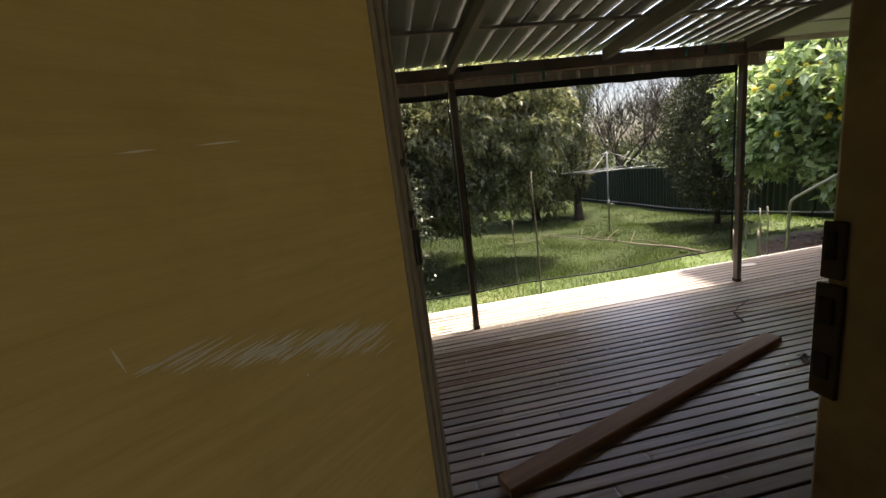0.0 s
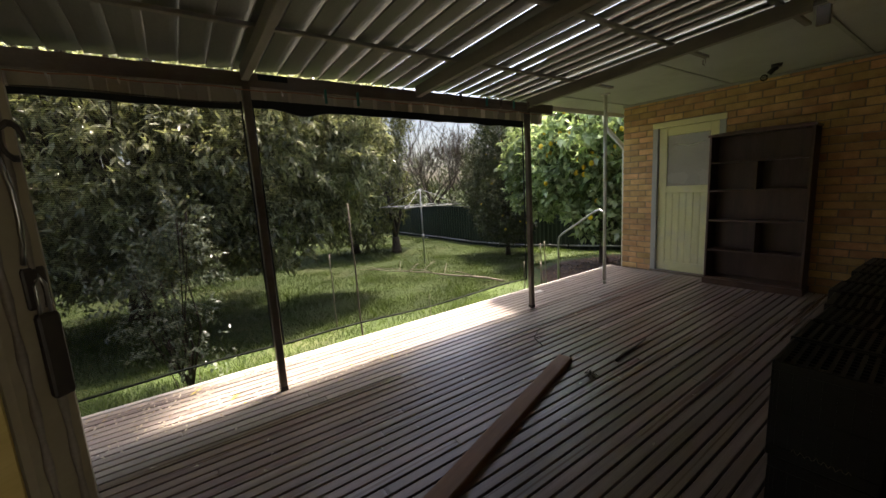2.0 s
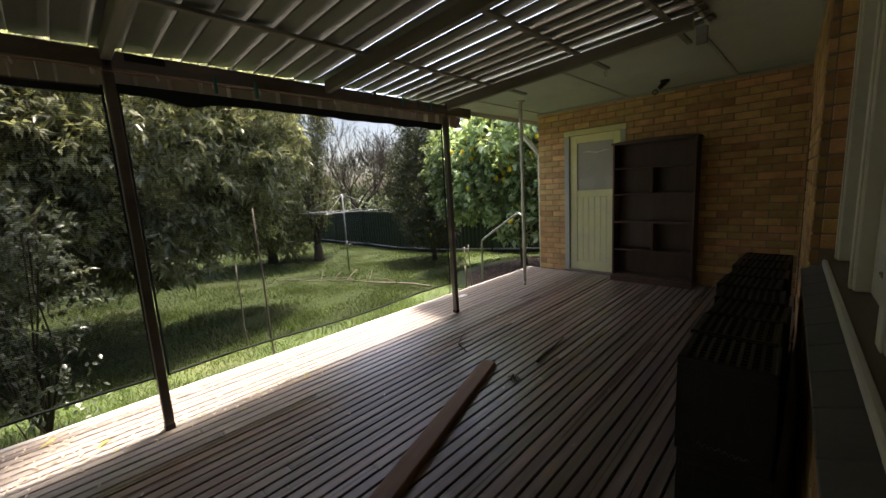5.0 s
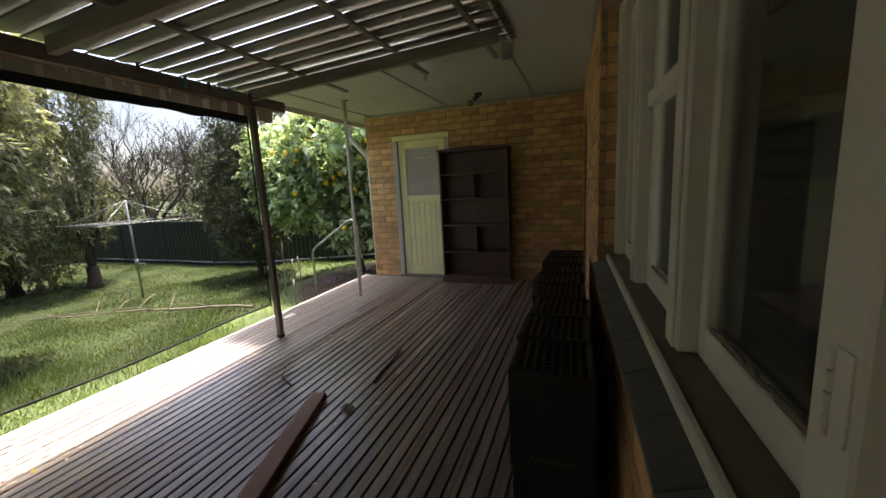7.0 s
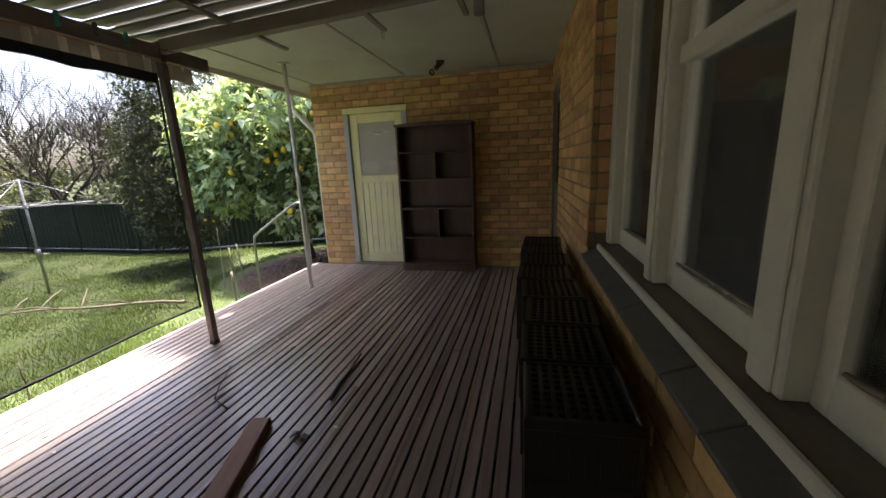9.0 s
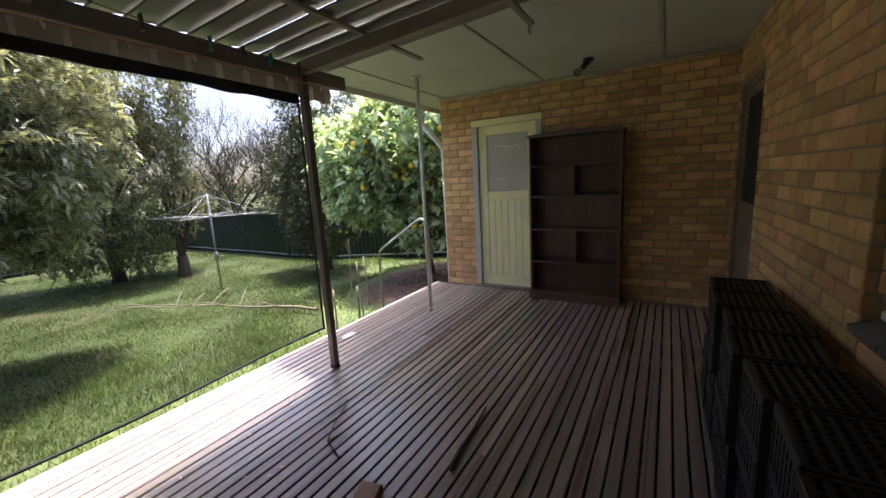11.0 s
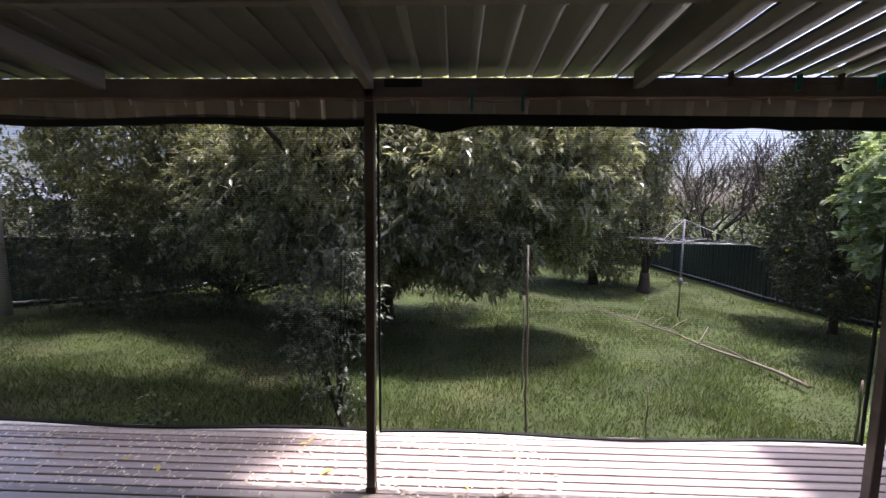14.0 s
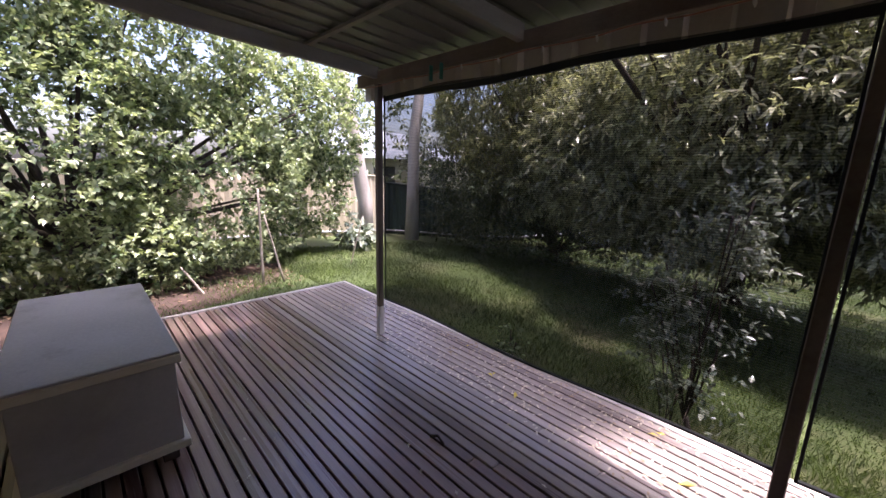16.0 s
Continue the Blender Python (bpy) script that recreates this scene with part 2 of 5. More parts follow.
M_HEM = surface("cloth_hem", (0.010, 0.012, 0.012), (0.022, 0.026, 0.025), 20, 0.8)
M_LAWN = surface("lawn_soil_and_grass", (0.026, 0.042, 0.012), (0.082, 0.122, 0.030), 1.1, 0.9, bump=0.6, fine=24, stain=(0.12, 0.115, 0.05))
M_MULCH = surface("leaf_mulch", (0.033, 0.019, 0.014), (0.091, 0.055, 0.039), 5, 0.9, bump=0.8, fine=40)
M_GRASS = leaf_surface("grass_blades", (0.030, 0.052, 0.010), (0.098, 0.146, 0.028), 0.5, 0.35)
M_BARK = surface("dark_bark", (0.030, 0.022, 0.017), (0.085, 0.065, 0.05), 9, 0.9, bump=0.8, stretch=(3, 3, 0.7))
M_GUM = surface("pale_gum_bark", (0.30, 0.27, 0.24), (0.55, 0.52, 0.48), 3, 0.8, bump=0.3, stretch=(2, 2, 0.5))
M_STAKE = surface("grey_stake", (0.20, 0.17, 0.13), (0.34, 0.30, 0.24), 6, 0.8, bump=0.4)
M_DROOP = leaf_surface("drooping_leaves", (0.095, 0.108, 0.070), (0.60, 0.61, 0.42), 0.18, 0.38)
M_DROOP2 = leaf_surface("far_drooping_leaves", (0.065, 0.076, 0.042), (0.33, 0.34, 0.17), 0.25, 0.32)
M_ROUND = leaf_surface("waxy_round_leaves", (0.078, 0.118, 0.064), (0.42, 0.48, 0.28), 0.2, 0.36)
M_LEMON = leaf_surface("citrus_leaves", (0.11, 0.165, 0.075), (0.50, 0.60, 0.38), 0.2, 0.38)
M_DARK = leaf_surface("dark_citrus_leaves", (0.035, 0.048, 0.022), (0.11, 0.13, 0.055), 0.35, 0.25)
M_GREYLEAF = leaf_surface("silvery_leaves", (0.11, 0.15, 0.115), (0.36, 0.40, 0.31), 0.2, 0.2)
M_FRUIT = surface("lemon_skin", (0.72, 0.47, 0.03), (0.85, 0.62, 0.05), 8, 0.4)
M_DRYLEAF = leaf_surface("dry_leaves", (0.30, 0.22, 0.14), (0.74, 0.68, 0.58), 0.6, 0.1)
M_MULCHLEAF = leaf_surface("mulch_leaves", (0.06, 0.035, 0.022), (0.24, 0.16, 0.10), 0.7, 0.05)
M_YLEAF = leaf_surface("yellow_leaves", (0.45, 0.36, 0.05), (0.60, 0.50, 0.10), 0.5, 0.2)
M_FENCE = surface("green_steel_fence", (0.006, 0.018, 0.015), (0.011, 0.028, 0.023), 1.5, 0.5, bump=0.03)
M_FENCEPALE = surface("cream_steel_fence", (0.46, 0.41, 0.30), (0.56, 0.50, 0.38), 1.5, 0.6)
M_SHED = surface("blue_grey_shed_sheet", (0.22, 0.25, 0.27), (0.30, 0.33, 0.36), 1.5, 0.5)
M_ROOFTILE = surface("roof_tile", (0.16, 0.10, 0.075), (0.25, 0.16, 0.12), 4, 0.8)
M_PAPER = surface("white_litter", (0.66, 0.65, 0.60), (0.8, 0.8, 0.76), 9, 0.6)
M_ROPE = surface("orange_rope_light", (0.36, 0.16, 0.09), (0.50, 0.25, 0.15), 12, 0.35)
M_CLEAR = surface("clear_bulb_plastic", (0.62, 0.60, 0.56), (0.8, 0.78, 0.74), 12, 0.15)
M_PEGGREEN = surface("green_peg", (0.02, 0.16, 0.13), (0.03, 0.24, 0.19), 12, 0.4)
M_PEGWOOD = surface("dark_peg", (0.06, 0.045, 0.035), (0.12, 0.09, 0.07), 12, 0.7)

# ---- mesh helpers ----


def box(bm, x0, x1, y0, y1, z0, z1, bevel=0.0, m=None):
    """A box with softened edges, added to bm."""
    r = bmesh.ops.create_cube(bm, size=1.0)
    vs = r["verts"]
    for v in vs:
        v.co = Vector(((x0 + x1) / 2 + v.co.x * (x1 - x0), (y0 + y1) / 2 + v.co.y * (y1 - y0), (z0 + z1) / 2 + v.co.z * (z1 - z0)))
    if bevel:
        es = list({e for v in vs for e in v.link_edges})
        out = bmesh.ops.bevel(bm, geom=es, offset=bevel, segments=1, affect="EDGES", profile=0.5)
        vs = list({v for f in out["faces"] for v in f.verts} | {v for v in vs if v.is_valid})
    if m is not None:
        for v in vs:
            v.co = m @ v.co
    return vs


def tube(bm, pts, radii, seg=8, caps=True):
    """A round bar along points, with a radius at each."""
    pts = [Vector(p) for p in pts]
    rings = []
    for i, p in enumerate(pts):
        a, b = pts[max(0, i - 1)], pts[min(len(pts) - 1, i + 1)]
        d = (b - a).normalized() if (b - a).length > 1e-9 else Vector((0, 0, 1))
        side = d.cross(Vector((0, 0, 1)) if abs(d.z) < 0.9 else Vector((1, 0, 0))).normalized()
        up = side.cross(d)
        r = radii[i] if isinstance(radii, (list, tuple)) else radii
        rings.append([bm.verts.new(p + (side * math.cos(k * math.tau / seg) + up * math.sin(k * math.tau / seg)) * r) for k in range(seg)])
    for a, b in zip(rings, rings[1:]):
        for k in range(seg):
            f = bm.faces.new((a[k], a[(k + 1) % seg], b[(k + 1) % seg], b[k]))
            f.smooth = True
    if caps:
        bm.faces.new(rings[0][::-1]); bm.faces.new(rings[-1])


def sphere(bm, c, r, seg=10, rings=7, sq=1.0):
    out = bmesh.ops.create_uvsphere(bm, u_segments=seg, v_segments=rings, radius=r)
    for v in out["verts"]:
        v.co = Vector((v.co.x, v.co.y, v.co.z * sq)) + Vector(c)
        for f in v.link_faces:
            f.smooth = True


def finish(name, bm, material):
    bmesh.ops.recalc_face_normals(bm, faces=bm.faces)
    me = bpy.data.meshes.new(name)
    bm.to_mesh(me); bm.free()
    me.materials.append(material)
    return me


def thing(name, bm, material, label="", category="", group="", kind=""):
    return tagged(new(name, finish(name, bm, material)), label, category, group, kind)


def base(name, at, label, category, group=""):
    """An Empty at the foot of a thing, which holds its parts."""
    e = new(name)
    e.matrix_world = at if isinstance(at, Matrix) else Matrix.Translation(at)
    e.empty_display_size = 0.1
    return tagged(e, label, category, group)


def part(name, bm, material, parent, label=""):
    """One mesh under a thing, built in the thing's own space."""
    ob = new(name, finish(name, bm, material))
    ob.parent = parent
    return tagged(ob, label)


def structure(name, bm, material, label, category):
    return thing(name, bm, material, label, category, kind="structure")


def raw(name, verts, faces, material):
    me = bpy.data.meshes.new(name)
    me.from_pydata(verts, [], faces)
    me.materials.append(material)
    me.update()
    return me


# ---- plan, in metres: brick end wall at x = 0, house front at y = -3.2, deck at z = 0 ----
WALL_Y, SOFFIT_Z = -3.22, 2.46
DECK_X0, DECK_X1, DECK_Y1 = -9.72, 0.0, 0.20
POSTS = (-8.05, -5.27, -2.56)
POST_Y = -0.38


def ground_z(x, y):
    """The lawn falls away from the deck and lies higher at its far end."""
    z = -0.50 - 0.075 * min(max(y - 0.3, 0), 7.5)
    k = min(max((-7.5 - x) / 3.0, 0), 1)
    return z + k * (-0.30 - z) * max(0, 1 - max(y, 0) / 9) + 0.04 * noise.noise((x * 0.5, y * 0.5, 0))


def square_to_house(ob):
    """The house front stands about two degrees out of square with the deck boards."""
    pivot = Matrix.Translation((-2.3, WALL_Y, 0))
    ob.matrix_world = pivot @ Matrix.Rotation(radians(1.95), 4, "Z") @ pivot.inverted() @ ob.matrix_world


def build_ground():
    xs = [-400, -120, -40, -20] + [-16 + 0.5 * i for i in range(49)] + [12, 16, 24, 40, 120, 400]
    ys = [-400, -120, -40, -20, -8] + [-4 + 0.5 * i for i in range(49)] + [24, 30, 45, 120, 400]
    vs = [(x, y, ground_z(x, y)) for y in ys for x in xs]
    w = len(xs)
    fs = [(j * w + i, j * w + i + 1, (j + 1) * w + i + 1, (j + 1) * w + i) for j in range(len(ys) - 1) for i in range(w - 1)]
    me = raw("ground", vs, fs, M_LAWN)
    for p in me.polygons:
        p.use_smooth = True
    tagged(new("ground", me), "green lawn sloping gently away from the timber deck", "lawn", kind="structure")
    # mulch beds under the citrus and the hedge
    for nm, cx, cy, rx, ry in (("mulch_bed", 2.3, 1.5, 1.9, 1.5), ("mulch_bed", -11.9, -3.2, 1.5, 3.4)):
        vs, fs = [], []
        k = 28
        for r in range(1, 7):
            for a in range(k):
                t = a / k * math.tau
                q = r / 6 * (1 + 0.18 * noise.noise((math.cos(t) * 2 + cx, math.sin(t) * 2, 3)))
                x, y = cx + rx * q * math.cos(t), cy + ry * q * math.sin(t)
                vs.append((x, y, ground_z(x, y) + 0.03 - 0.02 * (r == 6)))
        vs.append((cx, cy, ground_z(cx, cy) + 0.03))
        for r in range(5):
            for a in range(k):
                fs.append((r * k + a, r * k + (a + 1) % k, (r + 1) * k + (a + 1) % k, (r + 1) * k + a))
        for a in range(k):
            fs.append((len(vs) - 1, (a + 1) % k, a))
        tagged(new(nm, raw(nm, vs, fs, M_MULCH)), "bed of brown leaf mulch under bushes", "mulch bed", kind="structure")


def build_shell():
    """Brick walls, house front, soffit, roof, floor of the room behind the door."""
    z0 = -0.6
    # end wall with a door opening, mortar face 8 mm behind the bricks
    bm = bmesh.new()
    box(bm, 0.008, 0.25, -0.455, 0.0 - 0.008, z0, SOFFIT_Z)
    box(bm, 0.008, 0.25, WALL_Y - 0.25, -1.325, z0, SOFFIT_Z)
    box(bm, 0.008, 0.25, -1.325, -0.455, 2.125, SOFFIT_Z)
    box(bm, 0.008, 0.25, -1.325, -0.455, z0, 0.0)
    w_end = structure("wall_end", bm, M_MORTAR, "cream brick end wall with raked mortar joints", "brick wall")
    bm = bmesh.new()
    box(bm, 0.25, 6.0, -0.25, -0.008, z0, SOFFIT_Z)
    w_out = structure("wall_side", bm, M_MORTAR, "outer brick side wall of the house", "brick wall")
    # house front: brick pier beside the windows, brick under the sill
    bm = bmesh.new()
    box(bm, -2.66, -0.93, WALL_Y - 0.25, WALL_Y - 0.008, z0, SOFFIT_Z)
    box(bm, -0.93, 0.008, WALL_Y - 0.25, WALL_Y - 0.008, 2.1, SOFFIT_Z)
    box(bm, -0.10, 0.008, WALL_Y - 0.25, WALL_Y - 0.008, z0, 2.1)
    box(bm, -0.93, -0.10, WALL_Y - 0.25, WALL_Y - 0.008, z0, 0.02)
    box(bm, -4.86, -2.66, WALL_Y - 0.25, WALL_Y - 0.008, z0, 0.78)
    box(bm, -4.86, -2.66, WALL_Y - 0.25, WALL_Y - 0.02, 2.36, SOFFIT_Z)
    w_front = structure("wall_front", bm, M_MORTAR, "cream brick house front beside the windows", "brick wall")
    square_to_house(w_front)
    bm = bmesh.new()
    box(bm, -9.6, -6.50, WALL_Y - 0.25, WALL_Y, z0, SOFFIT_Z)
    box(bm, -6.50, -4.87, WALL_Y - 0.25, WALL_Y, 2.12, SOFFIT_Z)
    structure("wall_front_far", bm, M_BRICK, "plain brick front beyond the back door", "brick wall")
    # room behind, with a back-wall opening added for the fill lamp
    bm = bmesh.new()
    box(bm, -8.0, -5.3, -7.3, -7.2, -0.02, 2.5)
    box(bm, -3.9, -0.2, -7.3, -7.2, -0.02, 2.5)
    box(bm, -5.3, -3.9, -7.3, -7.2, -0.02, 0.6)
    box(bm, -5.3, -3.9, -7.3, -7.2, 2.2, 2.5)
    box(bm, -8.1, -8.0, -7.3, WALL_Y - 0.25, -0.02, 2.5)
    box(bm, -0.2, -0.1, -7.3, WALL_Y - 0.25, -0.02, 2.5)
    structure("wall_room", bm, M_ROOM, "dim plaster walls of the room behind the windows", "room wall")
    bm = bmesh.new()
    box(bm, -8.1, -0.1, -7.3, WALL_Y, -0.12, -0.02)
    structure("floor_room", bm, M_CURTAIN, "dark timber floor of the room indoors", "floor")
    bm = bmesh.new()
    box(bm, -8.1, -0.1, -7.3, WALL_Y - 0.25, 2.5, 2.6)
    structure("ceiling_room", bm, M_ROOM, "dim plaster ceiling of the room indoors", "ceiling")
    # soffit
    bm = bmesh.new()
    box(bm, -2.12, 6.0, WALL_Y - 0.25, 0.38, SOFFIT_Z, SOFFIT_Z + 0.02)
    box(bm, -9.6, -2.12, WALL_Y - 0.25, -2.62, SOFFIT_Z, SOFFIT_Z + 0.02)
    structure("ceiling_soffit", bm, M_SOFFIT, "pale green painted sheet soffit", "ceiling")
    bm = bmesh.new()
    for y in (-1.36, -2.53, -0.09):
        box(bm, -2.05, -0.012, y - 0.016, y + 0.016, SOFFIT_Z - 0.010, SOFFIT_Z - 0.001, 0.003)
    box(bm, -0.030, -0.002, WALL_Y, 0.0, SOFFIT_Z - 0.03, SOFFIT_Z - 0.002, 0.006)
    box(bm, -2.66, -0.03, WALL_Y + 0.002, WALL_Y + 0.03, SOFFIT_Z - 0.03, SOFFIT_Z - 0.002, 0.006)
    structure("trim_soffit", bm, M_BATTEN, "thin cover strips on the soffit joints", "trim")
    bm = bmesh.new()
    box(bm, -2.12, 6.0, 0.38, 0.405, SOFFIT_Z - 0.06, SOFFIT_Z + 0.14, 0.004)
    box(bm, -9.6, -2.145, -2.62, -2.595, SOFFIT_Z - 0.02, SOFFIT_Z + 0.16, 0.004)
    box(bm, -2.145, -2.12, -2.595, 0.405, SOFFIT_Z + 0.001, SOFFIT_Z + 0.14, 0.004)
    structure("trim_fascia", bm, M_WHITE, "white painted timber fascia under the gutter", "fascia")
    bm = bmesh.new()
    vs = [bm.verts.new(p) for p in ((-2.16, 0.44, 2.58), (6.2, 0.44, 2.58), (6.2, -3.6, 3.3), (-2.16, -3.6, 3.3), (-2.16, 0.44, 2.62), (6.2, 0.44, 2.62), (6.2, -3.6, 3.36), (-2.16, -3.6, 3.36))]
    for q in ((0, 3, 2, 1), (4, 5, 6, 7), (0, 1, 5, 4), (1, 2, 6, 5), (2, 3, 7, 6), (3, 0, 4, 7)):
        bm.faces.new([vs[i] for i in q])
    vs = [bm.verts.new(p) for p in ((-9.8, -2.5, 2.6), (-1.8, -2.5, 2.6), (-1.8, -7.4, 3.7), (-9.8, -7.4, 3.7), (-9.8, -2.5, 2.64), (-1.8, -2.5, 2.64), (-1.8, -7.4, 3.76), (-9.8, -7.4, 3.76))]
    for q in ((0, 3, 2, 1), (4, 5, 6, 7), (0, 1, 5, 4), (1, 2, 6, 5), (2, 3, 7, 6), (3, 0, 4, 7)):
        bm.faces.new([vs[i] for i in q])
    structure("roof_house", bm, M_ROOFTILE, "brown tiled house roof above the soffit", "roof")
    return w_end, w_out, w_front


def brick_run(parent, u0, u1, z_top, place, skip, half_ends=True):
    """Courses of bricks on one wall face; place(u, z, length) gives the pose, skip(u0, u1, z) leaves openings."""
    course, pitch, h = 0.0857, 0.240, 0.0757
    meshes = {}

    def mesh_of(length):
        key = round(length, 3)
        if key not in meshes:
            bm = bmesh.new()
            box(bm, -length / 2, length / 2, -0.02, 0.02, -h / 2, h / 2, 0.004)
            meshes[key] = finish("brick", bm, M_BRICK)
        return meshes[key]
    rnd = random.Random(5)
    r = 0
    z = 0.004
    while z + h < z_top + 0.03:
        u = u0 - (0.125 if r % 2 else 0.0)
        hh = min(h, z_top - z - 0.002)
        while u < u1 - 0.02:
            a, b = max(u, u0), min(u + pitch - 0.010, u1)
            for s0, s1 in skip(a, b, z + h / 2):
                if s1 - s0 > 0.03 and hh > 0.03:
                    ob = new("brick", mesh_of(s1 - s0))
                    ob.parent = parent
                    ob.matrix_basis = place((s0 + s1) / 2, z + hh / 2, rnd.uniform(-0.0015, 0.0015)) @ Matrix.Diagonal((1, 1, hh / h, 1))
            u += pitch
        z += course
        r += 1


def lay_bricks(w_end, w_out, w_front):
    def door_gap(a, b, z):
        if z > 2.12:
            return [(a, b)]
        lo, hi = 0.452, 1.332
        out = []
        if a < lo:
            out.append((a, min(b, lo)))
        if b > hi:
            out.append((max(a, hi), b))
        return out
    brick_run(w_end, 0.0, -WALL_Y, SOFFIT_Z, lambda u, z, j: Matrix.Translation((0.02 + j, -u, z)) @ Matrix.Rotation(radians(90), 4, "Z"), door_gap)
    brick_run(w_out, 0.042, 1.0, SOFFIT_Z, lambda u, z, j: Matrix.Translation((u, -0.02 + j, z)), lambda a, b, z: [(a, b)])

    def front_gap(a, b, z):
        # u runs from the corner x = 0 towards the back door
        if z > 2.1:
            return [(a, min(b, 2.66))] if a < 2.66 else []
        lo, hi = 0.10, 0.93
        out = []
        if a < lo:
            out.append((a, min(b, lo)))
        top = 2.66 if z > 0.76 else 4.86
        if b > hi and a < top:
            out.append((max(a, hi), min(b, top)))
        return out
    brick_run(w_front, 0.042, 4.86, SOFFIT_Z, lambda u, z, j: Matrix.Translation((-u, WALL_Y - 0.02 + j, z)), front_gap)
    # end of the pier, facing the windows
    brick_run(w_front, 0.042, 0.25, SOFFIT_Z, lambda u, z, j: Matrix.Translation((-2.655 + j, WALL_Y - u, z)) @ Matrix.Rotation(radians(90), 4, "Z"), lambda a, b, z: [(a, b)] if z > 0.9 else [])


def build_deck():
    bm = bmesh.new()
    box(bm, DECK_X0, 0.0, DECK_Y1 - 0.05, DECK_Y1 - 0.006, -0.22, -0.028)
    box(bm, DECK_X0 + 0.006, DECK_X0 + 0.05, WALL_Y, DECK_Y1 - 0.05, -0.22, -0.028)
    for i in range(21):
        x = -9.5 + i * 0.47
        box(bm, x, x + 0.045, WALL_Y + 0.01, DECK_Y1 - 0.05, -0.16, -0.028)
    # earth-dark lining far under the gaps
    box(bm, DECK_X0 + 0.05, -0.01, WALL_Y + 0.01, DECK_Y1 - 0.06, -0.24, -0.20)
    deck = structure("floor", bm, M_PEGWOOD, "weathered hardwood deck boards with dark gaps", "deck")
    rnd = random.Random(11)
    pitch = 0.0695
    rows = int(round((DECK_Y1 - 0.04 - WALL_Y + 0.07) / pitch))
    meshes = []
    for k in range(8):
        bm = bmesh.new()
        box(bm, -0.5, 0.5, -0.0288, 0.0288, -0.026, 0.0, 0.003)
        meshes.append(finish("deck_board", bm, M_DECK if k < 4 else M_DECKGREY))
    for r in range(rows):
        y = DECK_Y1 - 0.045 - (r + 0.5) * pitch
        x = DECK_X0 + 0.045
        while x < -0.02:
            ln = rnd.uniform(3.2, 5.4)
            if x + ln > -1.2:
                ln = -0.004 - x
            weathered = rnd.random() < min(1.0, max(0.0, (y + 1.1) / 0.7))
            ob = new("deck_board", meshes[rnd.randrange(4) + (4 if weathered else 0)])
            ob.parent = deck
            ob.matrix_basis = Matrix.Translation((x + ln / 2, y, rnd.uniform(-0.0025, 0.0))) @ Matrix.Rotation(rnd.uniform(-0.0006, 0.0006), 4, "Z") @ Matrix.Diagonal((ln - 0.002, 1, 1, 1))
            x += ln
    bm = bmesh.new()
    box(bm, DECK_X0, -0.0, DECK_Y1 - 0.044, DECK_Y1, -0.10, 0.006, 0.006)
    structure("trim_deck_front", bm, M_EDGE, "pale worn timber edge strip along the deck", "deck edge")
    bm = bmesh.new()
    box(bm, DECK_X0, DECK_X0 + 0.042, WALL_Y, DECK_Y1 - 0.046, -0.10, 0.008, 0.006)
    structure("trim_deck_end", bm, M_EDGE, "pale worn timber edge strip across the deck end", "deck edge")


# ---- patio cover ----
ROOF_X0, ROOF_X1, PAN = -8.453, -2.03, 0.1494
RISE = 0.055


def lift(y):
    return RISE * (POST_Y - y)


def slanted(bm, x0, x1, y0, y1, z0, z1, bevel=0.004):
    for v in box(bm, x0, x1, y0, y1, z0, z1, bevel):
        v.co.z += lift(v.co.y)


